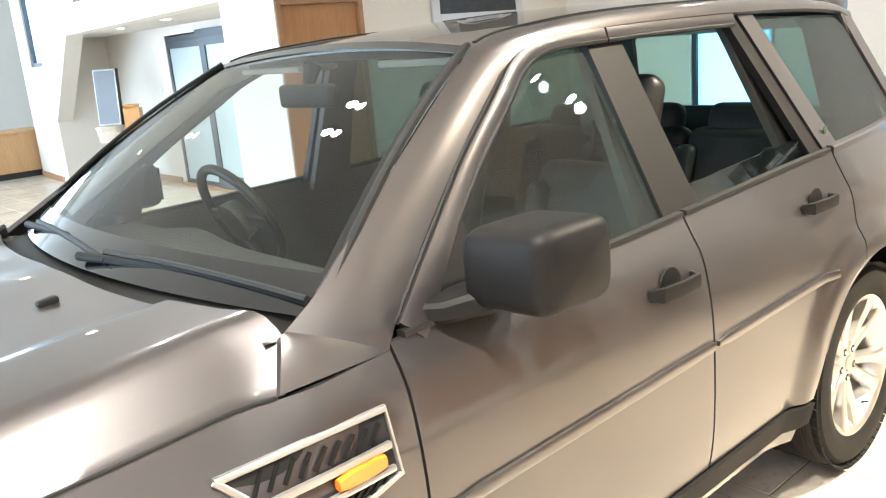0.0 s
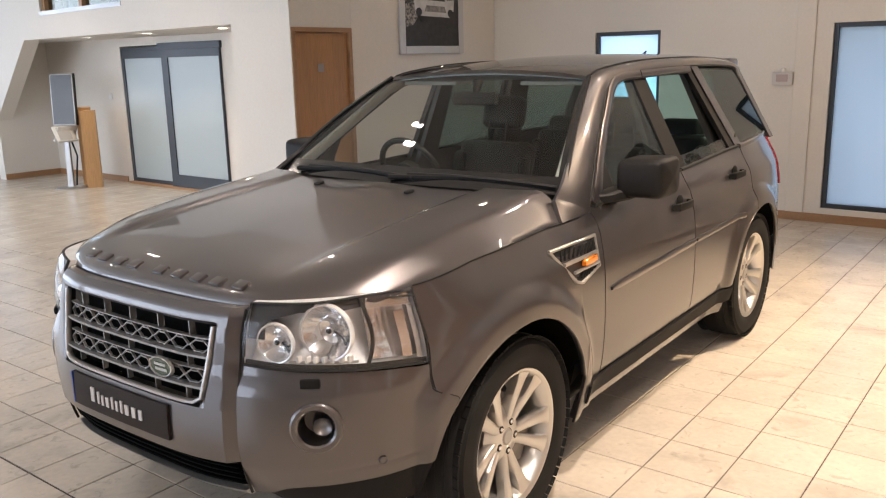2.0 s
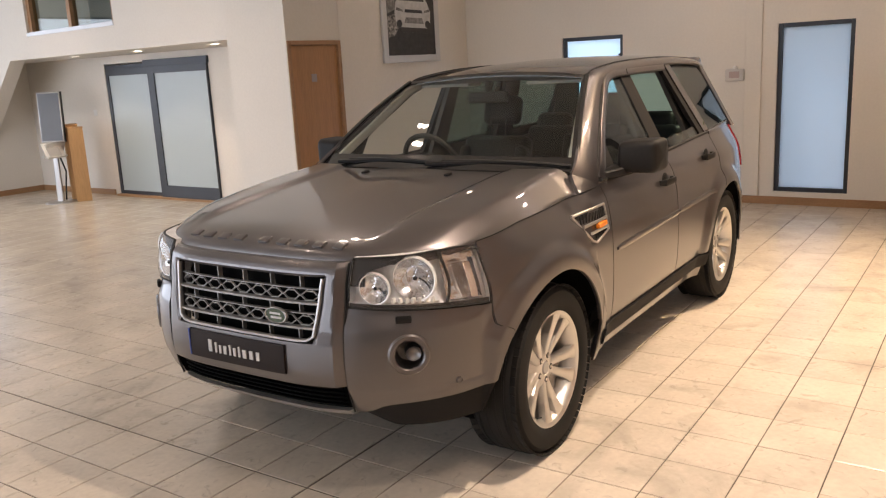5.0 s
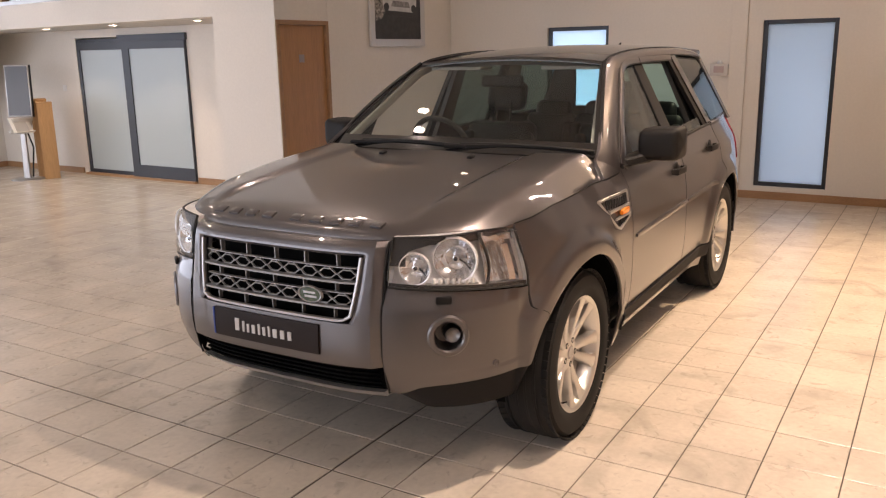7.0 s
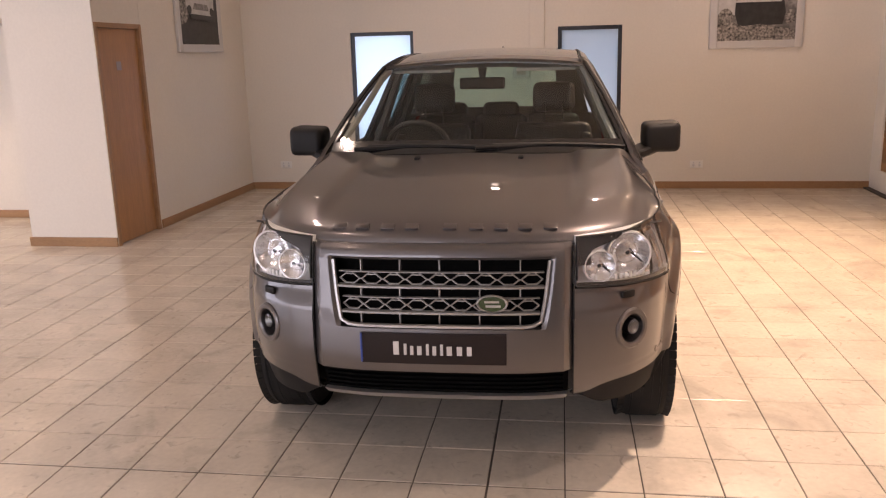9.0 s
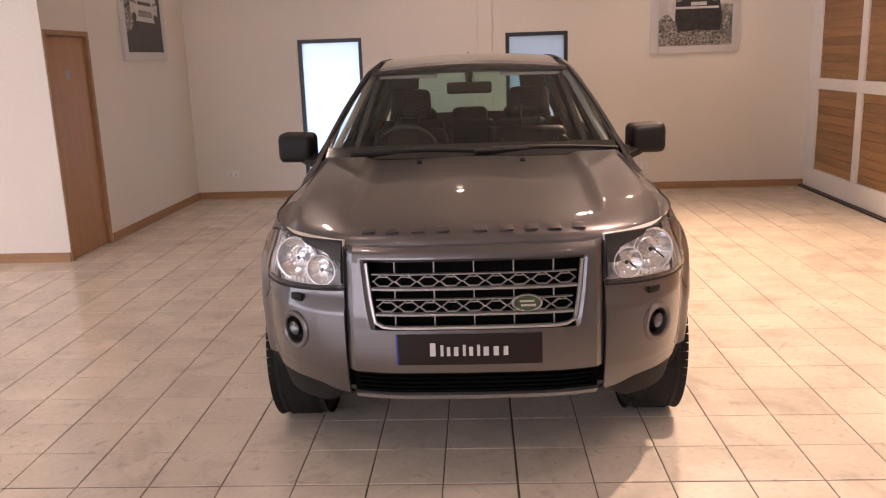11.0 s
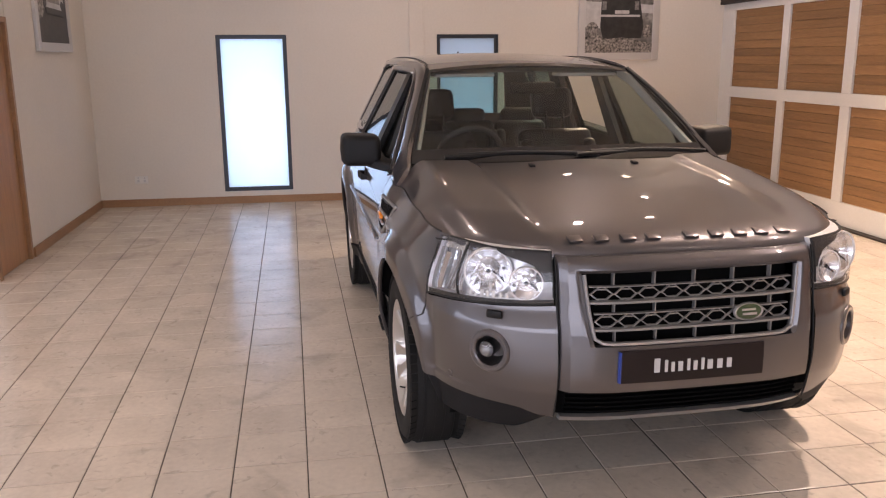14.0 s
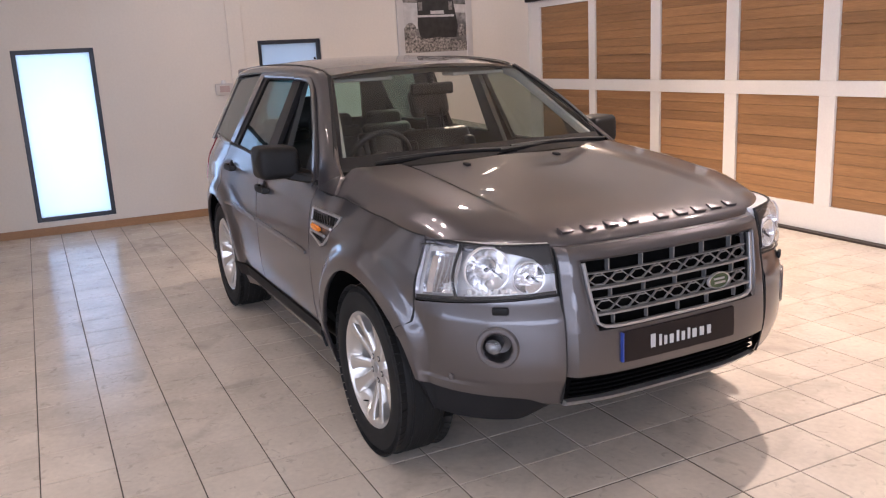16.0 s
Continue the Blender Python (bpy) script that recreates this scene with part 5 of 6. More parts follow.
def wheel(m, s):
    """Axis along y; the face looks to +y."""
    w = part("wheel", lathe([(0.252, -0.105), (0.262, -0.118), (0.300, -0.122), (0.340, -0.116), (0.360, -0.095), (0.370, -0.06), (0.372, 0.0), (0.370, 0.06), (0.360, 0.095), (0.340, 0.116), (0.300, 0.122), (0.268, 0.118), (0.252, 0.105)], (0, 0, 0), "y", 64), RUBBER, CAR, "broad black tyre on a silver alloy wheel")
    w.matrix_local = m
    for gy in (-0.06, -0.02, 0.02, 0.06):
        part("tread_groove", lathe([(0.3725, gy - 0.005), (0.366, gy - 0.003), (0.366, gy + 0.003), (0.3725, gy + 0.005)], (0, 0, 0), "y", 64), SEAL, w)
    bm = bmesh.new()
    for k in range(60):
        a = 2 * math.pi * k / 60
        for gy in (-0.092, 0.092):
            b = box((-0.0165, -0.026, -0.004), (0.0165, 0.026, 0.003))
            b.transform(Matrix.Rotation(a + (0.02 if gy > 0 else 0), 4, "Y") @ Matrix.Translation((0, gy, 0.3605)) @ Matrix.Rotation(math.copysign(0.34, gy), 4, "X"))
            merge(bm, b)
    tagged(part("tread", bm, RUBBER, w, smooth=False), kind="stuff")
    part("rim", lathe([(0.205, -0.10), (0.212, 0.02), (0.222, 0.070), (0.236, 0.095), (0.247, 0.107), (0.254, 0.109), (0.257, 0.103), (0.255, 0.09)], (0, 0, 0), "y", 64), ALLOY, w)
    part("brake_disc", lathe([(0.0, 0.0), (0.14, 0.0), (0.15, 0.004), (0.15, -0.016), (0.0, -0.016)], (0, 0, 0), "y", 40), BRAKE, w)
    part("brake_caliper", box((-0.19, -0.03, -0.07), (-0.10, 0.045, 0.07), 0.015), BRAKE, w)
    part("wheel_well_back", lathe([(0.0, -0.05), (0.204, -0.05)], (0, 0, 0), "y", 32), SEAL, w)
    hub = part("hub_face", lathe([(0.0, 0.066), (0.026, 0.066), (0.031, 0.062), (0.034, 0.066), (0.070, 0.064), (0.088, 0.052), (0.108, 0.036), (0.112, 0.0)], (0, 0, 0), "y", 40), ALLOY, w)
    part("centre_cap", lathe([(0.0, 0.0715), (0.024, 0.0705), (0.029, 0.066)], (0, 0, 0), "y", 24), SATIN_SILVER, hub)
    for k in range(5):
        a = 2 * math.pi * k / 5 + 0.3
        p = (0.055 * math.cos(a), 0, 0.055 * math.sin(a))
        # flush black disc: a nut recess's shade put into colour
        part("nut_recess", cyl((p[0], 0.058, p[2]), (p[0], 0.0662, p[2]), 0.0135, None, 16), SEAL, hub)
        part("wheel_nut", cyl((p[0], 0.055, p[2]), (p[0], 0.070, p[2]), 0.0095, 0.008, 6, 0.0015), CHROME, hub)
    height = curve((0, 0.064), (0.3, 0.076), (0.7, 0.092), (1.0, 0.104))
    half_w = curve((0, 0.017), (0.35, 0.0185), (0.7, 0.0215), (0.88, 0.026), (1.0, 0.036))
    me = None
    for k in range(10):
        def spoke(u, v):
            r = lerp(0.056, 0.238, u)
            x = half_w(u) * (2 * v - 1)
            y = height(u) - 0.010 * abs(2 * v - 1) ** 3 - 0.004 * (1 - (2 * v - 1) ** 2) * step(0.1, 0.4, u)
            return Vector((x, y, math.sqrt(max(r * r - x * x, 0))))
        if me is None:
            me = finish(shell(spoke, 12, 10, 0.034, lambda p: (0, -1, 0)), True, 50)
        o = part("spoke", me, ALLOY, w)
        o.matrix_local = Matrix.Rotation(2 * math.pi * (k // 2) / 5 + (0.232 if k % 2 else -0.232), 4, "Y")
    part("valve", cyl((0.0, 0.075, -0.222), (0.0, 0.098, -0.212), 0.004, 0.003, 8), SEAL, w)
    return w


for xa in (-AX, AX):
    for s in (1, -1):
        wheel(Matrix.Translation((xa, s * 0.805, HUB + 0.002)) @ Matrix.Rotation(0 if s > 0 else math.pi, 4, "Z") @ Matrix.Rotation(0.4 * xa, 4, "Y"), s)

# ---- cabin ----


def soft_box(lo, hi, r, lean=0.0, pivot=None):
    bm = box(lo, hi, r, segments=4)
    if lean:
        c = Vector(pivot)
        bm.transform(Matrix.Translation(c) @ Matrix.Rotation(lean, 4, "Y") @ Matrix.Translation(-c))
    return bm


def seat(x, y, w, head=-0.03):
    st = part("seat", soft_box((x - 0.26, y - w / 2, 0.55), (x + 0.26, y + w / 2, 0.70), 0.05), LEATHER, CAR, "dark leather seat")
    piv = (x + 0.24, y, 0.62)
    lean = radians(17)
    part("backrest", soft_box((x + 0.20, y - w / 2, 0.60), (x + 0.33, y + w / 2, 1.22), 0.055, lean, piv), LEATHER, st)
    for q in (-1, 1):
        part("side_bolster", soft_box((x + 0.16, y + q * w * 0.43 - 0.04, 0.66), (x + 0.27, y + q * w * 0.43 + 0.04, 1.14), 0.035, lean, piv), LEATHER, st)
        part("headrest_post", cyl((x + 0.41, y + q * 0.06, 1.14), (x + 0.44, y + q * 0.06, 1.27 + head), 0.007, None, 8), SEAL, st)
    hr = soft_box((x + 0.225, y - 0.14, 1.25 + head), (x + 0.335, y + 0.14, 1.45 + head), 0.05, lean, piv)
    part("headrest", hr, LEATHER, st)
    return st


for yy in (0.405, -0.405):
    seat(0.16, yy, 0.50, 0.05)
for yy in (0.40, 0.0, -0.40):
    seat(1.0, yy, 0.40, -0.13)
dash = part("dashboard", grid(lambda u, v: Vector((curve((0, -0.90), (0.35, -0.62), (0.6, -0.46), (0.75, -0.42), (1, -0.46))(u), -0.79 + 1.58 * v, curve((0, 1.135), (0.35, 1.10), (0.6, 1.085), (0.75, 1.03), (1, 0.62))(u) + 0.03 * math.exp(-(((-0.79 + 1.58 * v) - 0.37) / 0.16) ** 2) * step(0.3, 0.6, u))), 20, 30), CABIN, CAR, "charcoal dashboard")
part("centre_console", soft_box((-0.5, -0.12, 0.45), (0.35, 0.12, 0.74), 0.03), CABIN, CAR)
part("display", soft_box((-0.47, -0.13, 0.92), (-0.40, 0.13, 1.045), 0.012), GLOSS_BLACK, dash)

def torus(R, r, n=40, m=10):
    own = bmesh.new()
    vs = [[own.verts.new(((R + r * math.cos(2 * math.pi * j / m)) * math.cos(2 * math.pi * i / n), (R + r * math.cos(2 * math.pi * j / m)) * math.sin(2 * math.pi * i / n), r * math.sin(2 * math.pi * j / m))) for j in range(m)] for i in range(n)]
    for i in range(n):
        for j in range(m):
            own.faces.new((vs[i][j], vs[(i + 1) % n][j], vs[(i + 1) % n][(j + 1) % m], vs[i][(j + 1) % m]))
    return own


sw = part("steering_wheel", torus(0.182, 0.016), LEATHER, CAR, "black leather steering wheel")
sw.matrix_local = Matrix.Translation((-0.29, 0.37, 1.115)) @ Matrix.Rotation(radians(65), 4, "Y")
part("airbag_boss", cyl((0, 0, -0.04), (0, 0, 0.012), 0.072, 0.062, 24, 0.008), CABIN, sw)
for a in (0, 180, 270):
    part("wheel_spoke", box((0.05, -0.02, -0.014), (0.175, 0.02, 0.002), 0.005), CABIN, sw).matrix_local = pose(0, 0, 0, 0, 0, a + 90)
mirror = part("rear_view_mirror", soft_box((-0.25, -0.13, 1.452), (-0.215, 0.13, 1.518), 0.015), BLACK_PLASTIC, CAR)
part("mirror_stem", cyl((-0.232, 0, 1.50), (-0.205, 0, 1.568), 0.014, 0.026, 12), BLACK_PLASTIC, mirror)


def tail_trim(q, z, s):
    """A point of the lining round the rear window: q across from the middle."""
    k = (z - 1.14) / 0.45
    return (lerp(2.10, 1.96, k) - 0.035, s * q * lerp(0.66, 0.54, k), z)


for s in (1, -1):
    part("tail_pillar_trim", prism([tail_trim(q, z, s) for q, z in ((0.66, 1.15), (0.70, 1.20), (0.74, 1.52), (0.70, 1.57), (1.05, 1.58), (1.05, 1.15))], (-0.03, 0, 0)), CABIN, CAR, smooth=False)
part("tailgate_lining", prism([tail_trim(q, z, 1) for q, z in ((-0.69, 1.10), (-0.69, 1.205), (0.69, 1.205), (0.69, 1.10))], (-0.028, 0, 0)), CABIN, CAR, smooth=False)
part("roof_end_trim", prism([tail_trim(q, z, 1) for q, z in ((-0.74, 1.535), (-0.74, 1.60), (0.74, 1.60), (0.74, 1.535))], (-0.028, 0, 0)), HEADLINER, CAR, smooth=False)
part("headlining", grid(lambda u, v: Vector((lerp(-0.10, 1.95, u), (-1 + 2 * v) * 0.555, roof_z(lerp(-0.10, 1.95, u)) - 0.045 - 0.02 * (2 * v - 1) ** 2)), 12, 6), HEADLINER, CAR)
for s in (1, -1):
    part("pillar_trim", prism([(0.23, s * 0.765, 1.08), (0.40, s * 0.765, 1.08), (0.36, s * 0.575, 1.58), (0.25, s * 0.575, 1.58)], (0, -s * 0.03, 0)), CABIN, CAR, smooth=False)
    part("pillar_trim", prism([(1.10, s * 0.76, 1.10), (1.36, s * 0.76, 1.10), (1.20, s * 0.565, 1.59), (0.99, s * 0.565, 1.59)], (0, -s * 0.03, 0)), CABIN, CAR, smooth=False)
    part("pillar_trim", sweep([(-0.70, s * 0.725, 1.19), (-0.5, s * 0.665, 1.325), (-0.2, s * 0.585, 1.525), (-0.08, s * 0.565, 1.565)], 0.055, 0.025, (0, s, 0.2), 8), HEADLINER, CAR)
    part("sun_visor", box((-0.13, s * 0.36 - 0.17, 1.545), (0.02, s * 0.36 + 0.17, 1.565), 0.008), HEADLINER, CAR)
part("boot_trim", box((1.35, -0.70, 0.42), (2.05, 0.70, 0.80), 0.02), CABIN, CAR)
part("cabin_floor", box((-0.82, -0.78, 0.41), (1.4, 0.78, 0.45)), CABIN, CAR, smooth=False)
# ---- things on the walls and in the alcove ----


def poster(name_, m, w, h, label, scene_kind):
    """A framed monochrome photograph; x across, z up, face towards -y. It shows a car outdoors as plain shapes."""
    p = thing(name_, label, "framed picture", m)
    f = 0.085
    for lo, hi in (((-w / 2, 0, 0), (-w / 2 + f, 0.035, h)), ((w / 2 - f, 0, 0), (w / 2, 0.035, h)), ((-w / 2 + f, 0, 0), (w / 2 - f, 0.035, f)), ((-w / 2 + f, 0, h - f), (w / 2 - f, 0.035, h))):
        part("frame_bar", box(lo, hi, 0.006), SILVER, p, smooth=False)
    iw, ih = w / 2 - f, h - f
    part("print", box((-iw, 0.012, f), (iw, 0.022, ih)), PHOTO_MID if scene_kind else PHOTO_DARK, p, "monochrome photograph", smooth=False)

    def shape(pts, y, material):
        part("picture_shape", prism([(x, y, z) for x, z in pts], (0, 0.003, 0)), material, p, smooth=False)

    def blob(cx, cz, rx, rz, y, material):
        shape([(cx + rx * math.cos(2 * math.pi * k / 14), cz + rz * math.sin(2 * math.pi * k / 14)) for k in range(14)], y, material)

    if scene_kind:
        # the back of a dark car in long grass under a pale sky
        shape([(-iw, f + 0.50), (iw, f + 0.46), (iw, ih), (-iw, ih)], 0.0095, PHOTO_LIGHT)
        shape([(-iw, f + 0.60), (iw, f + 0.56), (iw, f + 0.66), (-iw, f + 0.68)], 0.0085, PHOTO_MID)
        shape([(-iw, f + 0.30), (-0.18, f + 0.28), (-0.18, f + 0.50), (-iw, f + 0.52)], 0.0085, PHOTO_LIGHT)
        shape([(-0.20, f + 0.16), (0.28, f + 0.17), (0.31, f + 0.30), (0.26, f + 0.58), (0.21, f + 0.94), (0.14, f + 0.99), (-0.13, f + 0.99), (-0.19, f + 0.94), (-0.23, f + 0.58), (-0.24, f + 0.30)], 0.0065, PHOTO_DARK)
        shape([(-0.15, f + 0.66), (0.16, f + 0.66), (0.13, f + 0.90), (-0.12, f + 0.90)], 0.0035, PHOTO_MID)
        shape([(-0.24, f + 0.42), (0.26, f + 0.42), (0.26, f + 0.445), (-0.24, f + 0.445)], 0.0035, PHOTO_LIGHT)
        shape([(-0.06, f + 0.455), (0.12, f + 0.455), (0.12, f + 0.495), (-0.06, f + 0.495)], 0.0035, PHOTO_LIGHT)
        shape([(-0.22, f + 0.50), (-0.17, f + 0.50), (-0.17, f + 0.60), (-0.22, f + 0.60)], 0.0035, PHOTO_MID)
        shape([(0.19, f + 0.50), (0.24, f + 0.50), (0.24, f + 0.60), (0.19, f + 0.60)], 0.0035, PHOTO_MID)
        blob(-0.34, f + 0.27, 0.08, 0.09, 0.0045, PHOTO_GRASS)
        blob(0.36, f + 0.25, 0.06, 0.08, 0.0045, PHOTO_GRASS)
        shape([(-iw, f), (iw, f), (iw, f + 0.11), (0.2, f + 0.15), (0.05, f + 0.18), (-0.15, f + 0.16), (-0.30, f + 0.22), (-iw, f + 0.20)], 0.005, PHOTO_GRASS)
    else:
        # a pale car's face on dark wet ground
        shape([(-iw, f + 0.462), (-0.30, f + 0.528), (-0.34, ih), (-iw, ih)], 0.0095, PHOTO_MID)
        shape([(-iw, f + 0.198), (-0.34, f + 0.224), (-0.26, f + 0.304), (-0.32, f + 0.475), (-iw, f + 0.436)], 0.0085, PHOTO_GRASS)
        shape([(-iw, f), (iw, f), (iw, f + 0.066), (0.1, f + 0.106), (-0.2, f + 0.172), (-iw, f + 0.198)], 0.0095, PHOTO_DARK)
        shape([(-0.22, f + 0.317), (0.30, f + 0.304), (0.38, f + 0.383), (0.39, f + 0.502), (0.33, f + 0.607), (0.24, f + 0.713), (0.14, f + 0.766), (-0.12, f + 0.772), (-0.22, f + 0.713), (-0.29, f + 0.607), (-0.32, f + 0.488), (-0.30, f + 0.383)], 0.0065, PHOTO_LIGHT)
        shape([(-0.24, f + 0.627), (0.27, f + 0.620), (0.19, f + 0.706), (0.11, f + 0.739), (-0.10, f + 0.746), (-0.18, f + 0.713)], 0.0035, PHOTO_DARK)
        shape([(-0.13, f + 0.492), (0.22, f + 0.485), (0.21, f + 0.521), (-0.12, f + 0.528)], 0.0035, PHOTO_DARK)
        shape([(-0.30, f + 0.515), (-0.17, f + 0.498), (-0.17, f + 0.521), (-0.28, f + 0.548)], 0.0035, PHOTO_MID)
        shape([(0.26, f + 0.492), (0.37, f + 0.505), (0.36, f + 0.535), (0.26, f + 0.518)], 0.0035, PHOTO_MID)
        shape([(-0.14, f + 0.370), (0.24, f + 0.363), (0.21, f + 0.429), (-0.11, f + 0.436)], 0.0035, PHOTO_MID)
        blob(-0.24, f + 0.363, 0.05, 0.045, 0.0035, PHOTO_DARK)
        blob(0.32, f + 0.356, 0.05, 0.045, 0.0035, PHOTO_DARK)
        shape([(-0.22, f + 0.264), (0.34, f + 0.251), (0.32, f + 0.310), (-0.22, f + 0.323)], 0.005, PHOTO_DARK)
    return p


poster("framed_photograph", pose(3.89, LY - 0.036, 1.735), 1.12, 1.40, "silver-framed monochrome car photograph on the cream wall", 0)
poster("framed_photograph", pose(BX - 0.036, -2.435, 1.62, 0, 0, -90), 1.02, 1.30, "silver-framed monochrome photograph of a car in grass", 1)

tagged(part("cable_trunking", box((BX - 0.022, -0.05, 0.085), (BX, 0.125, CEIL), 0.006), WALL, smooth=False), "cream boxed pipe casing up the wall", "trunking", kind="structure")


def alarm_box():
    a = thing("fire_alarm_box", "small white alarm sounder with faded red label", "alarm", pose(BX, 0.225, 1.345))
    part("case", box((-0.055, -0.10, 0.0), (0, 0.10, 0.13), 0.012), ALARM_CASE, a)
    part("label_plate", box((-0.059, -0.055, 0.035), (-0.054, 0.055, 0.105), 0.002), RED_PLASTIC, a, "faded red label", smooth=False)
    part("strobe", cyl((-0.02, 0, 0.13), (-0.02, 0, 0.165), 0.03, 0.02, 16, 0.004), PLASTIC_WHITE, a)


alarm_box()


def wall_socket(y, z):
    a = thing("wall_socket", "white double wall socket on the cream wall", "socket", pose(BX, y, z), group="wall sockets")
    part("plate", box((-0.010, -0.074, -0.044), (0, 0.074, 0.044), 0.004), PLASTIC_WHITE, a)
    for q in (-0.035, 0.035):
        part("switch", box((-0.0125, q - 0.007, 0.012), (-0.009, q + 0.007, 0.030), 0.002), GREY_LIGHT, a, smooth=False)
        part("pin_slots", box((-0.0105, q - 0.012, -0.026), (-0.0098, q + 0.012, 0.002)), GREY_LIGHT, a, smooth=False)


wall_socket(3.25, 0.31)
wall_socket(-1.85, 0.29)


def kiosk():
    k = thing("information_kiosk", "silver floor stand with tilted dark screen and leaflet shelf", "display stand", pose(2.36, 9.16, 0, 0, 0, -56))
    part("base_disc", lathe([(0.0, 0.022), (0.19, 0.020), (0.215, 0.010), (0.22, 0.0), (0.0, 0.0)], (0, 0, 0), "z", 40), SATIN_SILVER, k)
    part("stem", sweep([(0, 0, 0.02), (0, 0.01, 0.4), (0, 0.03, 0.72)], [0.10, 0.085, 0.075], [0.055, 0.05, 0.05], (0, 1, 0), 12), SATIN_SILVER, k)
    # a tent of two sloping leaflet trays, each with a lip
    for q, rz in ((-1, 0), (1, 180)):
        tray = part("leaflet_tray", box((-0.15, -0.012, -0.24), (0.15, 0.0, 0.0), 0.004), PLASTIC_WHITE, k, "white sloping leaflet tray")
        tray.matrix_local = Matrix.Translation((q * 0.05, 0.0, 0.87)) @ pose(0, 0, 0, 0, 0, 58 if q < 0 else -122) @ pose(0, 0, 0, -32, 0, 0)
        part("tray_lip", box((-0.15, -0.05, -0.252), (0.15, 0.0, -0.24), 0.003), PLASTIC_WHITE, tray, smooth=False)
        part("leaflet", box((-0.10, -0.018, -0.225), (0.09, -0.012, -0.02), 0.002), OFF_WHITE, tray, smooth=False)
    scr = part("screen_case", box((-0.17, -0.03, 0.0), (0.17, 0.03, 0.72), 0.008), SATIN_SILVER, k)
    scr.matrix_local = pose(0, 0.04, 0.88, -4, 0, 0)
    part("case_edge", box((0.1702, -0.026, 0.0), (0.176, 0.03, 0.72), 0.002), SEAL, scr, "black side of the screen case", smooth=False)
    part("screen_face", box((-0.152, -0.034, 0.02), (0.152, -0.029, 0.70), 0.002), SCREEN, scr, "dark switched-off screen", smooth=False)
    part("cable", sweep([(0.04, 0.05, 0.7), (0.10, 0.07, 0.45), (0.07, 0.06, 0.2), (0.05, 0.06, 0.03)], 0.02, 0.02, (0, 1, 0), 6), SEAL, k)


kiosk()


def lectern(x, y, h, w, turn, d=0.10):
    l = thing("wooden_plinth", "light oak veneer display plinth standing in the alcove", "plinth", pose(x, y, 0, 0, 0, turn), group="alcove plinths")
    part("front_board", box((-w / 2, -d, 0), (w / 2, -d + 0.02, h), 0.003), PINE, l, smooth=False)
    for q in (-w / 2, w / 2 - 0.02):
        part("side_board", box((q, -d + 0.02, 0), (q + 0.02, d, h), 0.003), PINE, l, smooth=False)
    part("top_board", box((-w / 2 - 0.004, -d - 0.004, h), (w / 2 + 0.004, d + 0.004, h + 0.02), 0.004), PINE, l, smooth=False)
    part("plinth_foot", box((-w / 2 + 0.021, -d + 0.021, 0.0), (w / 2 - 0.021, d - 0.01, 0.04)), SKIRT, l, smooth=False)


lectern(2.68, 9.20, 1.10, 0.26, 62)
lectern(2.62, 8.97, 1.06, 0.24, 58)


def light_switch():
    a = thing("light_switch", "small white light switch beside the sliding door", "switch", pose(3.14, 9.2, 1.25))
    part("plate", box((-0.009, -0.043, -0.043), (0, 0.043, 0.043), 0.004), PLASTIC_WHITE, a)
    part("rocker", box((-0.013, -0.010, -0.016), (-0.008, 0.010, 0.016), 0.002), PLASTIC_WHITE, a, smooth=False)


light_switch()


def desk():
    d = thing("reception_desk", "light wood reception desk with dark kick board", "desk", pose(1.75, 12.7, 0, 0, 0, 0))
    part("front_panel", box((-0.7, -0.02, 0.10), (0.75, 0.02, 0.72), 0.004), PINE, d, smooth=False)
    part("side_panel", box((0.71, 0.02, 0.10), (0.75, 0.75, 0.72), 0.004), PINE, d, smooth=False)
    part("desktop", box((-0.74, -0.05, 0.72), (0.79, 0.80, 0.755), 0.006), PINE, d, smooth=False)
    part("kick_board", box((-0.68, 0.02, 0.0), (0.70, 0.70, 0.10)), TRIM, d, smooth=False)
    mon = thing("desktop_monitor", "black monitor standing on the reception desk", "monitor", pose(1.7, 13.0, 0.755, 0, 0, 10))
    part("stand", box((-0.12, -0.08, 0.0), (0.12, 0.08, 0.012), 0.004, cyl((0, 0, 0.01), (0, 0, 0.14), 0.02)), BLACK_PLASTIC, mon)
    part("display", box((-0.25, -0.02, 0.11), (0.25, 0.02, 0.42), 0.008), BLACK_PLASTIC, mon)


desk()
# ---- floor of tiles, last of the structure ----
PITCH_X, PITCH_Y, JOINT = 0.3046, 0.3000, 0.005
LAY = pose(-2.1362, -0.1134, 0, 0, 0, 1.04)     # where the two wide expansion joints cross, and the turn of the tiling


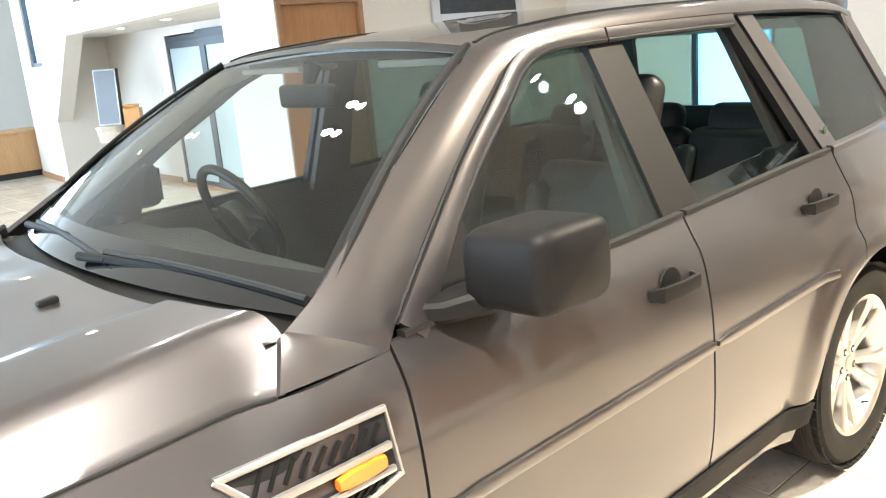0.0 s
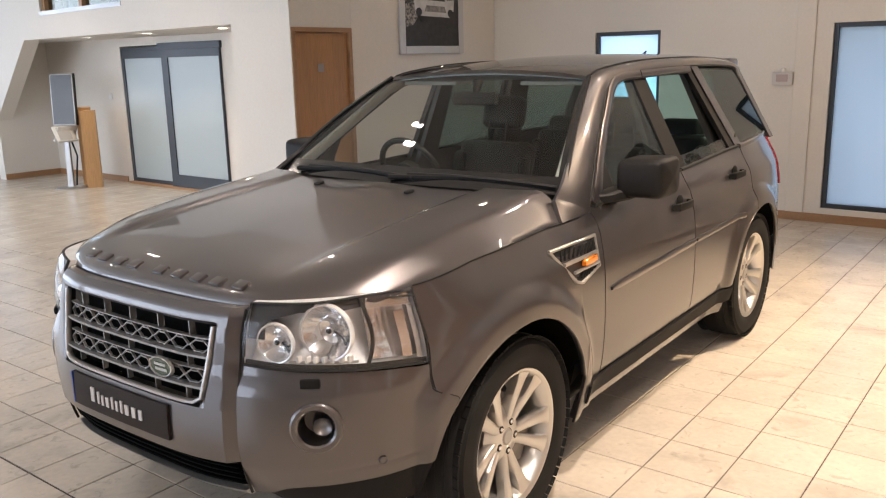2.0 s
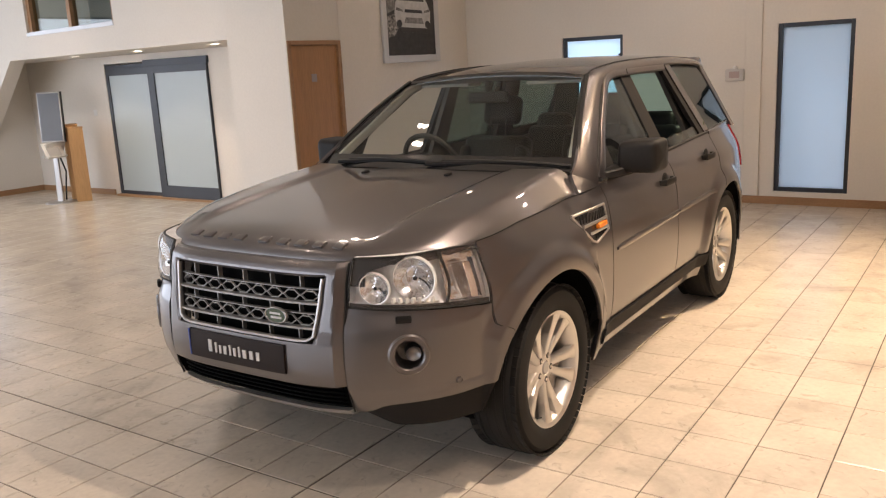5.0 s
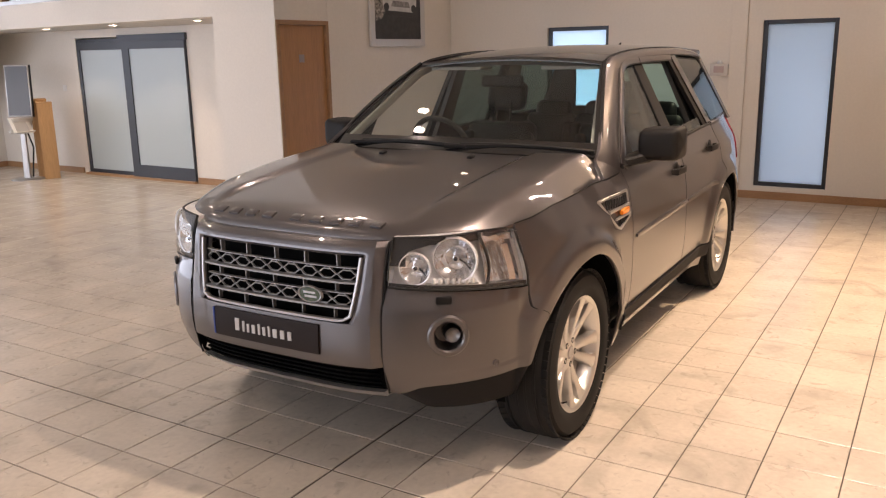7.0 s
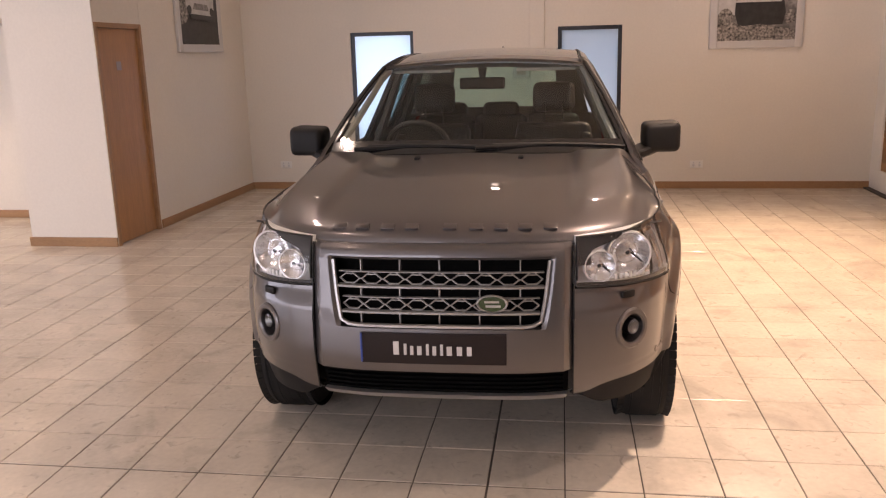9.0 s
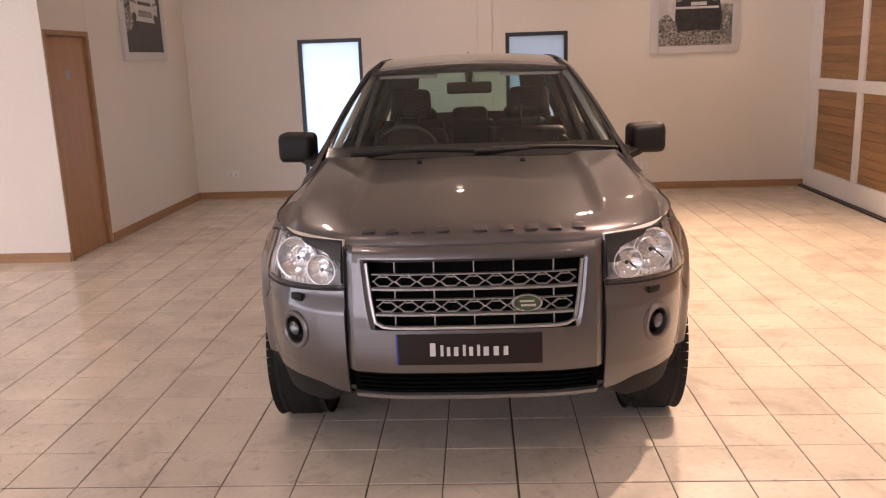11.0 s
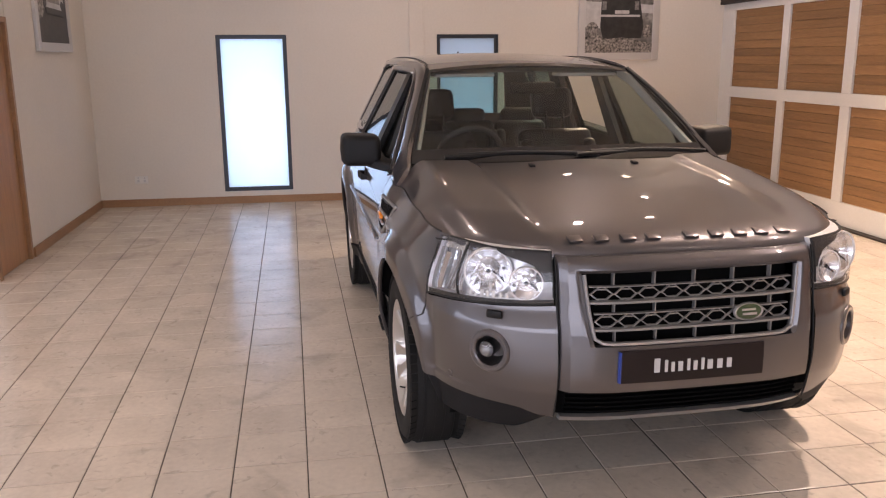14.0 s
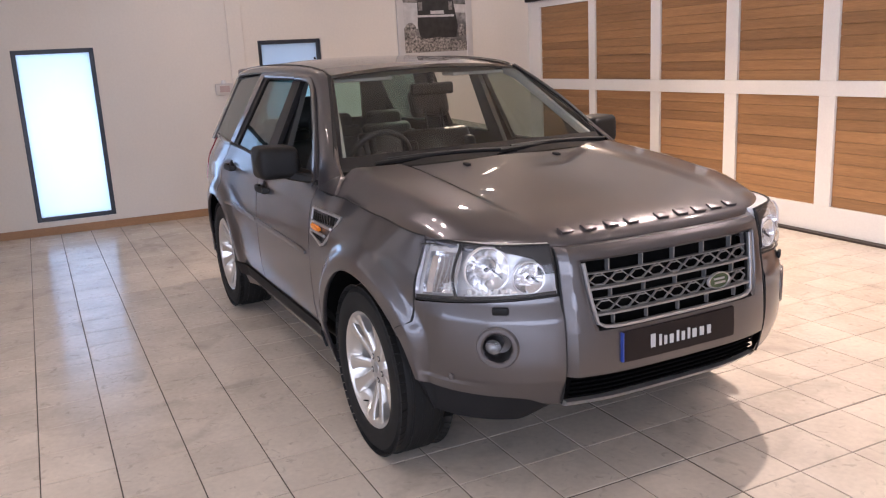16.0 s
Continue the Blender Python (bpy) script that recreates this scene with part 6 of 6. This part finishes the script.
def tiled_floor():
    base = tagged(part("floor", box((X0, RY - 0.06, -0.12), (BX, Y1, -0.004)), GROUT, smooth=False), "beige ceramic tile floor with thin dark joints", "floor", kind="structure")
    near, verts, faces = [], [], []

    def tile_corners(i, j):
        x0, y0 = i * PITCH_X, j * PITCH_Y
        g = JOINT / 2
        wide_x, wide_y = (0.004 if i == 0 else 0.0), (0.004 if j == 0 else 0.0)
        return x0 + g + wide_x, y0 + g + wide_y, x0 + PITCH_X - g, y0 + PITCH_Y - g

    def corner_set(x0, y0, x1, y1, dz):
        b = 0.0022
        low = [(x0, y0, -0.004), (x1, y0, -0.004), (x1, y1, -0.004), (x0, y1, -0.004)]
        mid = [(x0, y0, -0.0015 + dz), (x1, y0, -0.0015 + dz), (x1, y1, -0.0015 + dz), (x0, y1, -0.0015 + dz)]
        top = [(x0 + b, y0 + b, dz), (x1 - b, y0 + b, dz), (x1 - b, y1 - b, dz), (x0 + b, y1 - b, dz)]
        f = [(8, 9, 10, 11)] + [(k, (k + 1) % 4, 4 + (k + 1) % 4, 4 + k) for k in range(4)] + [(4 + k, 4 + (k + 1) % 4, 8 + (k + 1) % 4, 8 + k) for k in range(4)]
        return low + mid + top, f

    shared = None
    for i in range(-26, 26):
        for j in range(-16, 54):
            x0, y0, x1, y1 = tile_corners(i, j)
            c = LAY @ Vector(((x0 + x1) / 2, (y0 + y1) / 2, 0))
            if not (X0 - 0.2 < c.x < BX + 0.17 and RY - 0.2 < c.y < Y1 + 0.2):
                continue
            if -8 <= i <= 8 and -8 <= j <= 8 and i != 0 and j != 0:
                near.append((x0, y0))
                if shared is None:
                    v, f = corner_set(0, 0, x1 - x0, y1 - y0, 0.0)
                    shared = bpy.data.meshes.new("tile")
                    shared.from_pydata(v, [], f)
                    shared.materials.append(TILE)
            else:
                # tiles cut along the walls
                v, f = corner_set(x0, y0, x1, y1, 0.0)
                v = [LAY @ Vector(q) for q in v]
                v = [(min(max(q.x, X0), BX), min(max(q.y, RY - 0.05), Y1), q.z) for q in v]
                n = len(verts)
                verts += v
                faces += [tuple(n + q for q in face) for face in f]
    for x, y in near:
        t = part("tile", shared, TILE, base)
        t.matrix_local = LAY @ Matrix.Translation((x, y, random.uniform(-0.0005, 0.0002))) @ Euler((random.gauss(0, 0.0006), random.gauss(0, 0.0006), random.gauss(0, 0.0007))).to_matrix().to_4x4()
    me = bpy.data.meshes.new("tiles")
    me.from_pydata(verts, [], faces)
    me.materials.append(TILE_REST)
    rest = part("tiles", me, TILE_REST, base)
    tagged(rest, kind="stuff")


TILE_REST = bpy.data.materials["beige_ceramic_tile"].copy()
TILE_REST.name = "beige_ceramic_tile_field"
for node in list(TILE_REST.node_tree.nodes):
    if node.type == "OBJECT_INFO":
        geo = TILE_REST.node_tree.nodes.new("ShaderNodeNewGeometry")
        for link in list(node.outputs["Random"].links):
            TILE_REST.node_tree.links.new(geo.outputs["Random Per Island"], link.to_socket)
tiled_floor()
